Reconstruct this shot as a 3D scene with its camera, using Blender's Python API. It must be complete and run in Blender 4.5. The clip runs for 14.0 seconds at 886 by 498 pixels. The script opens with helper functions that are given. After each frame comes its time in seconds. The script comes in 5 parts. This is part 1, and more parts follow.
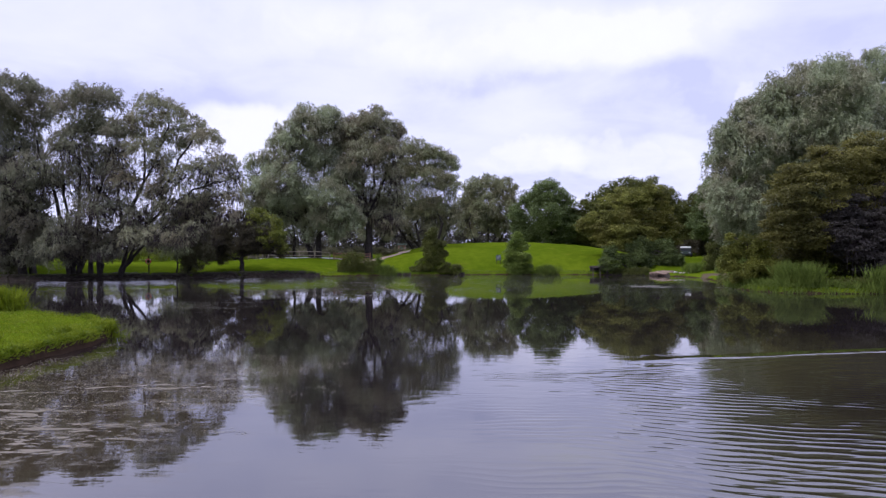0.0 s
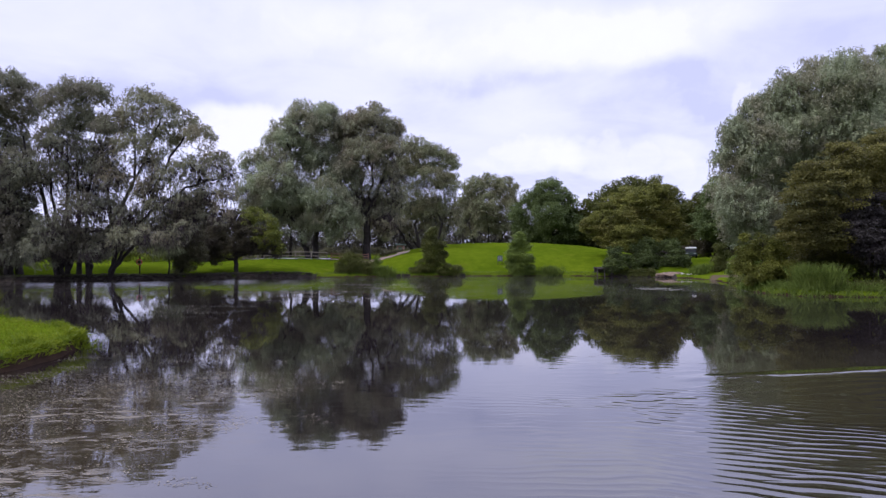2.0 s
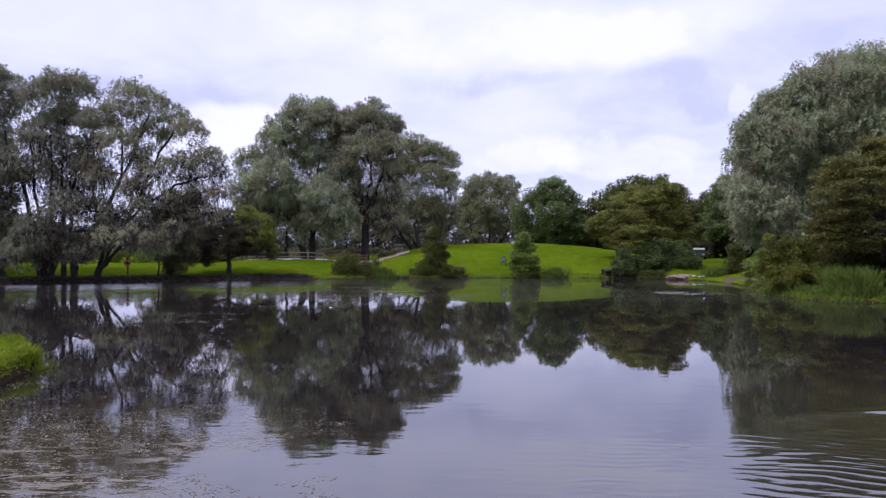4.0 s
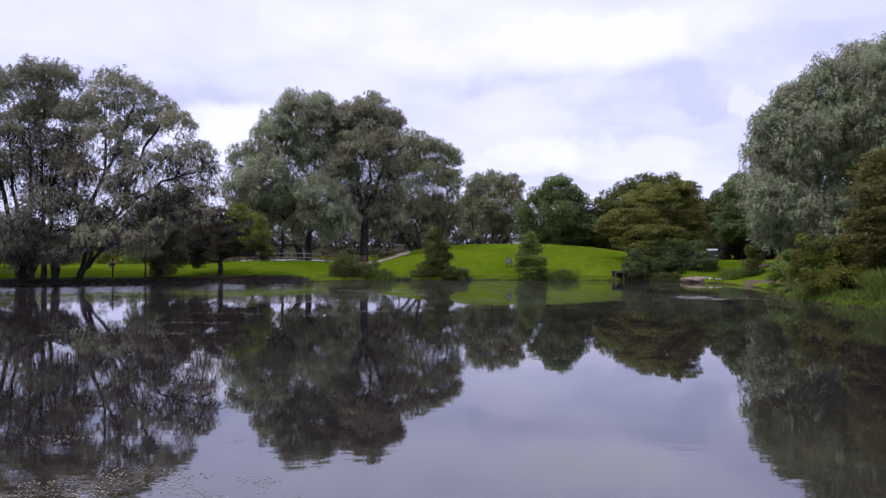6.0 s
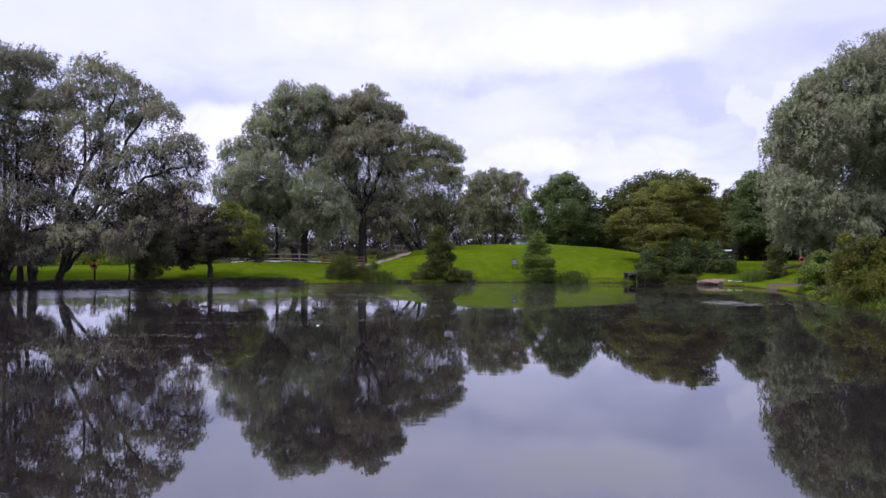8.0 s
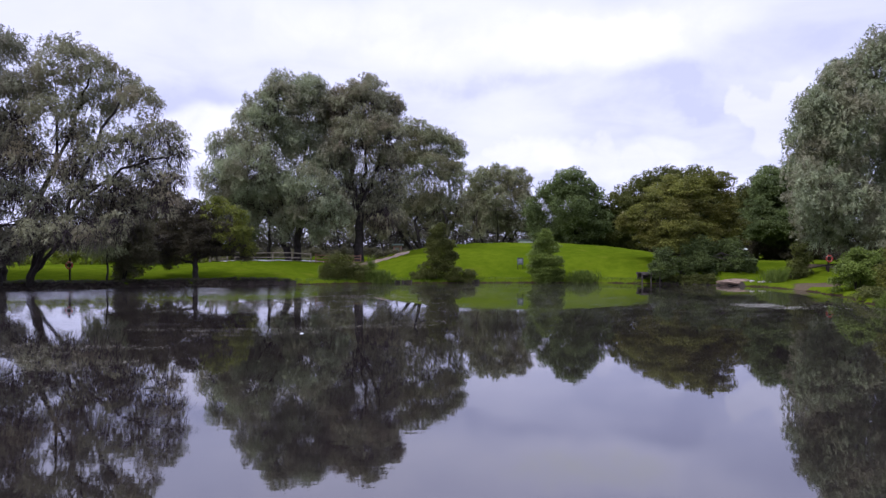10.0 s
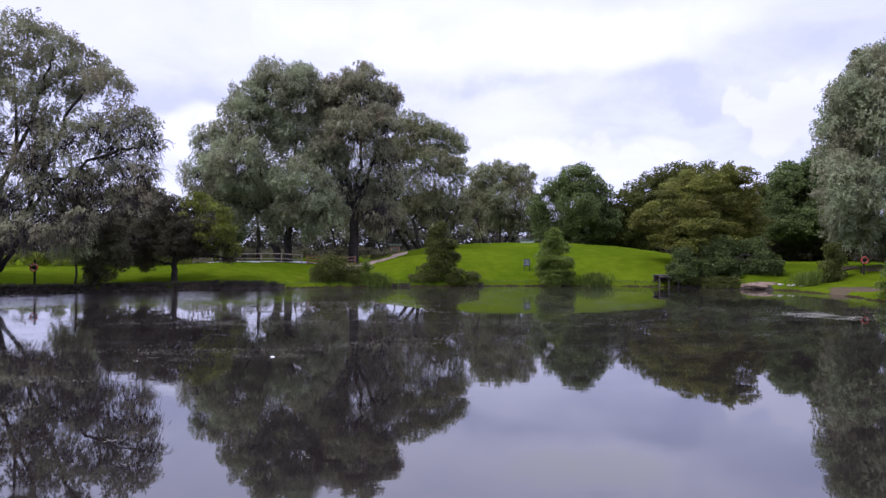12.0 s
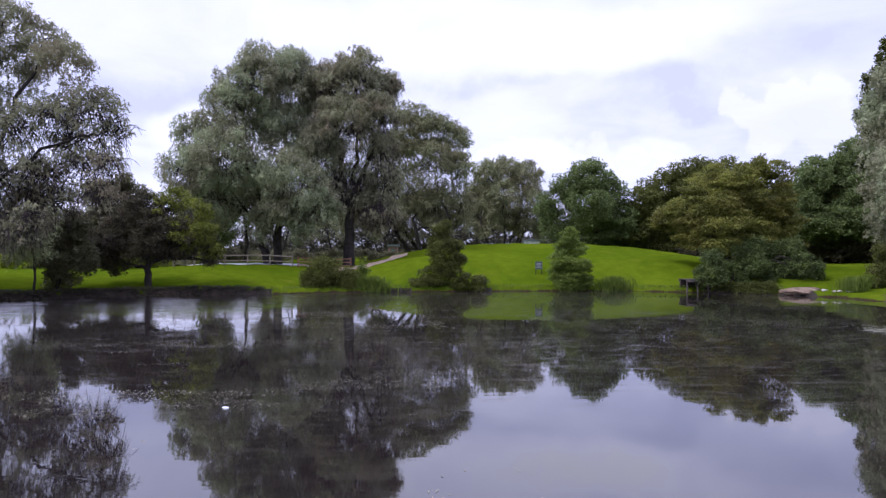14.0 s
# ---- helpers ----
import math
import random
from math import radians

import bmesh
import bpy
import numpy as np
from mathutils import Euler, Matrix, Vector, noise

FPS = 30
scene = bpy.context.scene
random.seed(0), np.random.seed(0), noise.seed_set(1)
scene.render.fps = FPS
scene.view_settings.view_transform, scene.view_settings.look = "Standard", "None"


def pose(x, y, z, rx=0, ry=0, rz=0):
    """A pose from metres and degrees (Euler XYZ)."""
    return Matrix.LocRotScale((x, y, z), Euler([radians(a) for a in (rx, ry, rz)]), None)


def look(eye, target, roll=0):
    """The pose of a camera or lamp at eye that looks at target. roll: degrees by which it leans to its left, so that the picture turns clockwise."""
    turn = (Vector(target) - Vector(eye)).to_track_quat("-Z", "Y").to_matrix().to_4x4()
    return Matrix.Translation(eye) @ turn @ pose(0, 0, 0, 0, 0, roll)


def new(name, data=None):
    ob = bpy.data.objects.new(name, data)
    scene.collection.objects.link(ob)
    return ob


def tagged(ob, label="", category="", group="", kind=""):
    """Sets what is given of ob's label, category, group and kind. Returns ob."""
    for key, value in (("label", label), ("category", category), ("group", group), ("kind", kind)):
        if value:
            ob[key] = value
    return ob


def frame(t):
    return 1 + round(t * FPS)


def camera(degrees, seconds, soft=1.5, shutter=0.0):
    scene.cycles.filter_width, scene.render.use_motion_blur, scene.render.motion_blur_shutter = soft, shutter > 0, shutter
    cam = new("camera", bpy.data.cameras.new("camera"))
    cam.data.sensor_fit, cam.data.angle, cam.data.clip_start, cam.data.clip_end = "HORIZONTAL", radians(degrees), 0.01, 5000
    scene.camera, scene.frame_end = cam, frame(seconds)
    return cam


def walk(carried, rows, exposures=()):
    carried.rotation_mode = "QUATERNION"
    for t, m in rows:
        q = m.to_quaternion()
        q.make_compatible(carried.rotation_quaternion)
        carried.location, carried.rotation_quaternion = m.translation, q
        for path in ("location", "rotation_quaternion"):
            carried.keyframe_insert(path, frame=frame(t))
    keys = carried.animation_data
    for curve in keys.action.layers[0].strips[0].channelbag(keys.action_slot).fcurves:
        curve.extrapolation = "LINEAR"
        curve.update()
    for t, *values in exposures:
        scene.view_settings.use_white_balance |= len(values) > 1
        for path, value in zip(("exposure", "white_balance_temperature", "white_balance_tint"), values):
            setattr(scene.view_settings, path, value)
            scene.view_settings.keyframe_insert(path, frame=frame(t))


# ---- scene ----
cam = camera(67.1, 14.0, 1.35)
METRES, EYE, TILT, LEAN, TURN = 32.0, 3.2, 0.3, 0.19, 0.0
ROWS = [
    (0.0, 0.0000, 0.0000, 0.0000, 0.00, 0.00, 0.00),
    (0.5, -0.0019, 0.0168, 0.0000, -0.03, 0.01, -0.02),
    (1.0, -0.0042, 0.0361, 0.0002, -0.08, 0.02, -0.03),
    (1.5, -0.0073, 0.0576, 0.0006, -0.13, 0.03, -0.04),
    (2.0, -0.0093, 0.0793, 0.0011, -0.17, 0.02, -0.06),
    (2.5, -0.0160, 0.1024, 0.0016, -0.28, 0.01, -0.06),
    (3.0, -0.0222, 0.1292, 0.0028, -0.38, -0.00, -0.07),
    (5.5, -0.0342, 0.2847, 0.0065, -0.43, 0.03, -0.21),
    (6.0, -0.0393, 0.3193, 0.0059, -0.47, 0.05, -0.20),
    (6.5, -0.0446, 0.3544, 0.0066, -0.51, 0.05, -0.20),
    (7.0, -0.0479, 0.3889, 0.0072, -0.53, 0.07, -0.19),
    (7.5, -0.0497, 0.4232, 0.0075, -0.54, 0.08, -0.19),
    (8.0, -0.0555, 0.4585, 0.0068, -0.63, 0.09, -0.20),
    (10.5, -0.0645, 0.6522, -0.0018, -0.76, 0.13, -0.19),
    (11.0, -0.0668, 0.6950, -0.0025, -0.81, 0.15, -0.18),
    (11.5, -0.0692, 0.7395, -0.0014, -0.87, 0.13, -0.19),
    (12.0, -0.0710, 0.7874, 0.0015, -0.92, 0.12, -0.20),
    (12.5, -0.0750, 0.8367, 0.0011, -0.98, 0.16, -0.18),
    (13.0, -0.0807, 0.8879, 0.0012, -1.07, 0.19, -0.18),
    (13.5, -0.0848, 0.9401, 0.0023, -1.13, 0.18, -0.19),
    (14.0, -0.0889, 0.9941, 0.0043, -1.16, 0.17, -0.22),
]
EXPOSURES = [(0.0, 0.02, 5850, 19.4), (8.0, 0.05, 5850, 19.4), (11.0, 0.10, 5850, 19.4), (14.0, 0.19, 5820, 18.4)]
walk(cam, [(t, pose(0, 0, EYE, TILT, LEAN, TURN) @ pose(METRES * x, METRES * y, METRES * z, 90 + pitch, roll, yaw)) for t, x, y, z, yaw, pitch, roll in ROWS],
     EXPOSURES)

# ---- world, sun ----
SUN_EL, SUN_AZ = 52.0, -118.0          # degrees; azimuth clockwise from +y
world = bpy.data.worlds.new("world")
scene.world = world
world.use_nodes = True


class Nodes:
    """Short hand for wiring a node tree."""

    def __init__(self, tree):
        self.tree = tree
        tree.nodes.clear()

    def put(self, kind):
        return self.tree.nodes.new(kind)

    def link(self, a, b):
        self.tree.links.new(a, b)

    def feed(self, socket, value):
        if isinstance(value, bpy.types.NodeSocket):
            self.link(value, socket)
        else:
            socket.default_value = value

    def math(self, op, a, b=0.0, c=0.0, clamp=False):
        node = self.put("ShaderNodeMath")
        node.operation, node.use_clamp = op, clamp
        for socket, value in zip(node.inputs, (a, b, c)):
            self.feed(socket, value)
        return node.outputs[0]

    def vec(self, op, a, b=(0, 0, 0)):
        node = self.put("ShaderNodeVectorMath")
        node.operation = op
        self.feed(node.inputs[0], a)
        self.feed(node.inputs[1], b)
        return node.outputs["Value"] if op in ("DISTANCE", "LENGTH", "DOT_PRODUCT") else node.outputs[0]

    def noise(self, coords, scale, detail=4.0, rough=0.55, warp=0.0):
        node = self.put("ShaderNodeTexNoise")
        self.link(coords, node.inputs["Vector"])
        for key, value in (("Scale", scale), ("Detail", detail), ("Roughness", rough), ("Distortion", warp)):
            node.inputs[key].default_value = value
        return node.outputs["Fac"]

    def span(self, value, lo, hi, a=0.0, b=1.0, smooth=True):
        node = self.put("ShaderNodeMapRange")
        node.interpolation_type = "SMOOTHSTEP" if smooth else "LINEAR"
        self.feed(node.inputs[0], value)
        for n, v in zip((1, 2, 3, 4), (lo, hi, a, b)):
            node.inputs[n].default_value = v
        return node.outputs[0]

    def mix(self, fac, a, b, blend="MIX"):
        node = self.put("ShaderNodeMix")
        node.data_type, node.blend_type = "RGBA", blend
        self.feed(node.inputs[0], fac)
        for n, v in ((6, a), (7, b)):
            self.feed(node.inputs[n], (*v, 1.0) if isinstance(v, tuple) else v)
        return node.outputs[2]


def build_sky():
    n = Nodes(world.node_tree)
    sky = n.put("ShaderNodeTexSky")
    sky.sky_type = "NISHITA"
    sky.sun_disc, sky.sun_elevation, sky.sun_rotation = False, radians(SUN_EL), radians(SUN_AZ)
    way = n.put("ShaderNodeTexCoord").outputs["Generated"]
    axes = n.put("ShaderNodeSeparateXYZ")
    n.link(way, axes.inputs[0])
    up = axes.outputs[2]
    # the cloud layer, as a flat sheet overhead that thins towards the horizon
    flat = n.put("ShaderNodeCombineXYZ")
    low = n.math("ADD", n.math("MAXIMUM", up, 0.0), 0.16)
    n.link(n.math("DIVIDE", axes.outputs[0], low), flat.inputs[0])
    n.link(n.math("DIVIDE", axes.outputs[1], low), flat.inputs[1])
    wide = n.noise(flat.outputs[0], 0.62, 5.0, 0.5, 0.3)
    fine = n.noise(flat.outputs[0], 2.1, 6.0, 0.55, 0.4)
    cover = n.math("ADD", n.math("MULTIPLY", wide, 0.68), n.math("MULTIPLY", fine, 0.32))
    # banks of brighter and duller cloud, by direction: across, up, width, height, core, gain
    bent = n.put("ShaderNodeTexNoise")
    n.link(way, bent.inputs["Vector"])
    bent.inputs["Scale"].default_value, bent.inputs["Detail"].default_value = 6.0, 5.0
    shift = n.vec("MULTIPLY", n.vec("SUBTRACT", bent.outputs["Color"], (0.5, 0.5, 0.5)), (0.16, 0.0, 0.09))
    moved = n.vec("ADD", way, shift)
    billow = n.span(n.noise(way, 13.0, 6.0, 0.6, 0.3), 0.34, 0.66, 0.55, 1.35)
    for across, height, wide_by, high_by, core, gain in CLOUDS:
        middle = Vector((across, 1.0, height)).normalized()
        off = n.vec("DIVIDE", n.vec("SUBTRACT", moved, tuple(middle)), (wide_by, 0.5, high_by))
        lump = n.span(n.vec("LENGTH", off), 1.0, core, 0.0, gain)
        cover = n.math("ADD", cover, n.math("MULTIPLY", lump, billow))
    ramp = n.put("ShaderNodeValToRGB")
    n.link(cover, ramp.inputs[0])
    stops = ramp.color_ramp.elements
    for stop, (at, colour) in zip((stops[0], stops[1], stops.new(0.5), stops.new(0.66)), ((0.36, (0.645, 0.66, 0.90)), (0.84, (1.20, 1.18, 1.32)), (0.5, (0.835, 0.84, 1.065)), (0.66, (0.97, 0.96, 1.15)))):
        stop.position, stop.color = at, (*colour, 1)
    # heaped clouds with firm edges, set low over the trees: across, up, size
    ahead = n.put("ShaderNodeCombineXYZ")
    for k in range(3):
        n.link(axes.outputs[1], ahead.inputs[k])
    flatway = n.vec("DIVIDE", way, ahead.outputs[0])
    crumple = n.put("ShaderNodeTexNoise")
    n.link(way, crumple.inputs["Vector"])
    crumple.inputs["Scale"].default_value, crumple.inputs["Detail"].default_value = 20.0, 6.0
    flatway = n.vec("ADD", flatway, n.vec("MULTIPLY", n.vec("SUBTRACT", crumple.outputs["Color"], (0.5, 0.5, 0.5)), (0.085, 0.0, 0.085)))
    heap = 0.0
    for across, height, size in HEAPS:
        near = n.vec("LENGTH", n.vec("DIVIDE", n.vec("SUBTRACT", flatway, (across, 1.0, height)), (size, 1.0, size)))
        heap = n.math("MAXIMUM", heap, n.span(near, 1.0, 0.66))
    lift = n.put("ShaderNodeSeparateXYZ")
    n.link(flatway, lift.inputs[0])
    heap = n.math("MULTIPLY", n.math("MULTIPLY", heap, n.span(axes.outputs[1], 0.2, 0.4)), n.span(lift.outputs[2], 0.10, 0.20, 0.12, 0.44))
    sheet = n.mix(heap, ramp.outputs[0], (1.0, 0.98, 1.11))
    blue = n.mix(0.86, sky.outputs[0], (0.0, 0.0, 0.0))
    gain = n.math("ADD", 0.96, n.span(up, 0.30, 0.95, 0.0, OVERHEAD))
    clouds = n.vec("SCALE", sheet)
    n.link(gain, clouds.node.inputs["Scale"])
    full = n.mix(1.0, clouds, n.vec("MULTIPLY", blue, (0.05, 0.05, 0.05)), "ADD")
    back = n.put("ShaderNodeBackground")
    n.link(full, back.inputs[0])
    back.inputs[1].default_value = SKY
    out = n.put("ShaderNodeOutputWorld")
    n.link(back.outputs[0], out.inputs[0])


SKY, OVERHEAD = 1.03, 0.8
CLOUDS = [
    (0.25, 0.325, 0.20, 0.060, 0.2, 0.32),
    (-0.10, 0.33, 0.34, 0.060, 0.2, 0.10),
    (-0.30, 0.175, 0.11, 0.050, 0.55, 0.20),
    (-0.44, 0.24, 0.22, 0.035, 0.2, -0.10),
    (0.12, 0.135, 0.10, 0.030, 0.6, 0.10),
    (0.26, 0.140, 0.14, 0.030, 0.6, 0.08),
    (0.33, 0.215, 0.16, 0.034, 0.1, -0.10),
    (0.40, 0.200, 0.05, 0.016, 0.1, -0.08),
    (0.56, 0.315, 0.17, 0.045, 0.1, -0.06),
    (0.52, 0.150, 0.16, 0.040, 0.2, -0.04),
    (0.06, 0.265, 0.18, 0.034, 0.2, -0.12),
    (0.38, 0.258, 0.13, 0.030, 0.1, -0.10),
]
HEAPS = [(0.455, 0.225, 0.030), (0.485, 0.215, 0.036), (0.525, 0.238, 0.034), (0.560, 0.243, 0.037), (0.610, 0.240, 0.042), (0.520, 0.195, 0.050), (0.600, 0.190, 0.070),
         (0.115, 0.155, 0.024), (0.140, 0.148, 0.022), (0.092, 0.148, 0.017), (-0.330, 0.160, 0.055), (-0.275, 0.178, 0.052), (-0.220, 0.180, 0.050),
         (0.200, 0.136, 0.030), (0.250, 0.143, 0.036), (0.305, 0.138, 0.032), (0.360, 0.130, 0.032)]
build_sky()
sun = new("sun", bpy.data.lights.new("sun", "SUN"))
sun.data.energy, sun.data.angle, sun.data.color = 2.25, radians(10), (1.0, 0.95, 0.86)
az, el = radians(SUN_AZ), radians(SUN_EL)
sun.matrix_world = look((60 * math.sin(az) * math.cos(el), 60 * math.cos(az) * math.cos(el), 60 * math.sin(el)), (0, 0, 0))


# ---- materials ----
def material(name, rough=0.8, metal=0.0):
    """A new material: its nodes, its Principled shader and the place in metres."""
    m = bpy.data.materials.new(name)
    m.use_nodes = True
    n = Nodes(m.node_tree)
    bsdf, out = n.put("ShaderNodeBsdfPrincipled"), n.put("ShaderNodeOutputMaterial")
    n.link(bsdf.outputs[0], out.inputs[0])
    bsdf.inputs["Roughness"].default_value, bsdf.inputs["Metallic"].default_value = rough, metal
    place = n.put("ShaderNodeNewGeometry").outputs["Position"]
    return m, n, bsdf, place


def bump(n, bsdf, height, strength, distance=0.02):
    node = n.put("ShaderNodeBump")
    node.inputs["Strength"].default_value, node.inputs["Distance"].default_value = strength, distance
    n.link(height, node.inputs["Height"])
    n.link(node.outputs[0], bsdf.inputs["Normal"])


def plain(name, colour, rough=0.7, metal=0.0, vary=0.35, grain=3.0, relief=0.2):
    """A surface of one colour with stains, grain and fine relief."""
    m, n, bsdf, place = material(name, rough, metal)
    wide, fine = n.noise(place, grain, 5.0, 0.6, 0.4), n.noise(place, grain * 12, 3.0)
    tone = n.math("ADD", n.math("MULTIPLY", wide, 0.65), n.math("MULTIPLY", fine, 0.35))
    dark, light = tuple(c * (1 - vary) for c in colour), tuple(min(1.0, c * (1 + vary)) for c in colour)
    n.link(n.mix(n.span(tone, 0.3, 0.7), dark, light), bsdf.inputs["Base Color"])
    bsdf.inputs["Specular IOR Level"].default_value = 0.5 if rough < 0.6 else 0.18
    bump(n, bsdf, fine, relief)
    return m


def leafy(name, dark, light, clear=0.36, patch=0.45, tired=0.0, onset=0.46):
    """Leaves: each differs a little, and boughs differ from one another."""
    m, n, bsdf, place = material(name, 0.55)
    own = n.put("ShaderNodeNewGeometry").outputs["Random Per Island"]
    wide = n.noise(place, patch, 3.0)
    tone = n.math("ADD", n.math("MULTIPLY", own, 0.35), n.span(wide, 0.3, 0.7, 0.0, 0.65))
    colour = n.mix(tone, dark, light)
    if tired:
        # boughs of duller, brownish leaves
        brown = tuple(0.5 * (a + b) * c for a, b, c in zip(dark, light, (0.92, 0.74, 0.84)))
        colour = n.mix(n.span(n.noise(place, 0.21, 4.0, 0.6), onset, onset + 0.16, 0.0, tired), colour, brown)
    n.link(colour, bsdf.inputs["Base Color"])
    bsdf.inputs["Specular IOR Level"].default_value = 0.14
    thin = n.put("ShaderNodeBsdfTranslucent")
    n.link(n.mix(0.5, colour, light), thin.inputs[0])
    both, out = n.put("ShaderNodeMixShader"), n.tree.nodes["Material Output"]
    both.inputs[0].default_value = clear
    n.link(bsdf.outputs[0], both.inputs[1])
    n.link(thin.outputs[0], both.inputs[2])
    n.link(both.outputs[0], out.inputs[0])
    return m


def build_ground_material():
    m, n, bsdf, place = material("grass_and_earth", 0.9)
    wide, mid, fine = n.noise(place, 0.09, 4.0), n.noise(place, 0.9, 5.0), n.noise(place, 14.0, 4.0)
    tone = n.math("ADD", n.math("MULTIPLY", wide, 0.4), n.math("ADD", n.math("MULTIPLY", mid, 0.3), n.math("MULTIPLY", fine, 0.3)))
    grass = n.mix(n.span(tone, 0.36, 0.64), (0.047, 0.079, 0.003), (0.093, 0.129, 0.006))
    dry = n.span(n.noise(place, 0.35, 4.0, 0.6, 0.6), 0.60, 0.74, 0.0, 0.5)
    grass = n.mix(dry, grass, (0.12, 0.128, 0.014))
    earth = n.mix(n.noise(place, 3.0, 5.0), (0.018, 0.013, 0.009), (0.056, 0.036, 0.023))
    axes, slope = n.put("ShaderNodeSeparateXYZ"), n.put("ShaderNodeSeparateXYZ")
    n.link(place, axes.inputs[0])
    n.link(n.put("ShaderNodeNewGeometry").outputs["Normal"], slope.inputs[0])
    steep = n.span(n.math("ADD", slope.outputs[2], n.math("MULTIPLY", n.math("SUBTRACT", mid, 0.5), 0.25)), 0.80, 0.68)
    wet = n.span(n.math("ADD", axes.outputs[2], n.math("MULTIPLY", n.math("SUBTRACT", mid, 0.5), 0.5)), 0.14, 0.05)
    # bare trodden earth at the landing
    trod = 0.0
    for cx, cy, wide_x, wide_y in ((32.6, 79.6, 1.7, 3.0), (39.4, 92.2, 1.7, 2.0), (41.0, 88.8, 1.7, 2.0), (43.0, 84.8, 1.8, 2.2)):
        away = n.vec("LENGTH", n.vec("DIVIDE", n.vec("SUBTRACT", n.vec("MULTIPLY", place, (1.0, 1.0, 0.0)), (cx, cy, 0.0)), (wide_x, wide_y, 1.0)))
        trod = n.math("MAXIMUM", trod, n.span(n.math("ADD", away, n.math("MULTIPLY", mid, 0.9)), 1.6, 1.2))
    earth = n.mix(trod, earth, n.mix(mid, (0.064, 0.050, 0.031), (0.135, 0.105, 0.068)))
    bare = n.math("MAXIMUM", trod, n.math("MAXIMUM", steep, wet))
    n.link(n.mix(bare, grass, earth), bsdf.inputs["Base Color"])
    bsdf.inputs["Specular IOR Level"].default_value = 0.0
    bump(n, bsdf, n.math("ADD", fine, mid), 0.7, 0.06)
    return m


def build_water_material():
    m, n, bsdf, place = material("pond_water", 0.012)
    bsdf.inputs["IOR"].default_value = 2.25
    axes = n.put("ShaderNodeSeparateXYZ")
    n.link(place, axes.inputs[0])
    x, y = axes.outputs[0], axes.outputs[1]

    def squeezed(by):
        return n.vec("MULTIPLY", place, (by, 1.0, 1.0))

    def times(*values):
        total = values[0]
        for v in values[1:]:
            total = n.math("MULTIPLY", total, v)
        return total

    def plus(*values):
        total = values[0]
        for v in values[1:]:
            total = n.math("ADD", total, v)
        return total

    # long streaks of weed and pollen film on the far half of the pond
    streak = n.math("MAXIMUM", n.span(n.noise(squeezed(0.17), 2.4, 8.0, 0.70, 1.2), 0.555, 0.60), n.span(n.noise(squeezed(0.10), 4.2, 6.0, 0.65, 0.8), 0.56, 0.60, 0.0, 0.8))
    streak = n.math("MAXIMUM", streak, n.span(n.noise(squeezed(0.16), 8.5, 5.0, 0.62, 0.6), 0.565, 0.60, 0.0, 0.75))
    patch = n.span(n.noise(place, 0.085, 3.0), 0.28, 0.50)
    far = plus(n.span(y, 20.0, 34.0, 0.0, 0.14), n.span(y, 40.0, 60.0, 0.0, 0.86))
    film = times(streak, patch, far, 0.50)
    # a brownish scum of leaf litter in the lee of the headland: flat rafts with clear water between
    rafts = n.math("MAXIMUM", n.span(n.noise(squeezed(0.30), 4.2, 5.0, 0.62, 0.5), 0.53, 0.58), n.span(n.noise(squeezed(0.45), 9.5, 4.0, 0.6, 0.4), 0.56, 0.60, 0.0, 0.8))
    crowd = n.span(n.noise(squeezed(0.6), 0.55, 4.0), 0.40, 0.56)
    lee = times(n.span(plus(x, times(n.noise(place, 0.35, 3.0), 5.0)), 0.0, -4.0), n.span(y, 22.5, 16.0), n.span(y, 5.0, 9.0))
    scum = times(rafts, crowd, lee, 0.85)
    murk = times(n.span(x, 0.0, 8.0), n.span(n.noise(place, 0.12, 3.0), 0.3, 0.6), n.span(y, 28.0, 19.0))
    deep = n.mix(murk, (0.0125, 0.0098, 0.0094), (0.034, 0.031, 0.0165))
    deep = n.mix(times(lee, 0.6), deep, (0.046, 0.035, 0.017))
    body = n.mix(film, deep, (0.115, 0.100, 0.086))
    n.link(n.mix(scum, body, (0.155, 0.130, 0.078)), bsdf.inputs["Base Color"])
    cover = n.math("MAXIMUM", film, scum)
    # cat's paws under the western bank
    off = n.math("SUBTRACT", y, plus(times(x, 0.42), 98.1))
    west = n.span(x, 2.0, -8.0)
    paws = times(n.span(n.noise(squeezed(0.10), 0.9, 4.0), 0.42, 0.60), n.span(off, -20.0, -8.0), west)
    n.link(plus(times(paws, 0.04), times(n.span(off, -4.5, -1.5), west, 0.03), times(cover, 0.36), 0.010), bsdf.inputs["Roughness"])
    n.link(n.math("SUBTRACT", 0.5, times(cover, 0.42)), bsdf.inputs["Specular IOR Level"])
    # old wakes rippling the near water off the east bank; elsewhere it lies almost still
    warp = n.put("ShaderNodeTexNoise")
    n.link(place, warp.inputs["Vector"])
    warp.inputs["Scale"].default_value, warp.inputs["Detail"].default_value = 0.30, 2.0
    bend = n.math("SUBTRACT", warp.outputs["Fac"], 0.5)
    twist = n.math("SUBTRACT", n.noise(squeezed(0.5), 1.1, 2.0), 0.5)

    def ripple(slope, length, wave_bend, wave_twist):
        along = plus(y, times(x, slope), times(bend, wave_bend), times(twist, wave_twist))
        return n.math("EXPONENT", times(n.math("SUBTRACT", n.math("SINE", times(along, 2 * math.pi / length)), 1.0), 1.3))

    def band(scale, lo, hi, seed):
        return n.span(n.noise(n.vec("ADD", squeezed(0.35), (seed, seed, 0.0)), scale, 3.0), lo, hi)

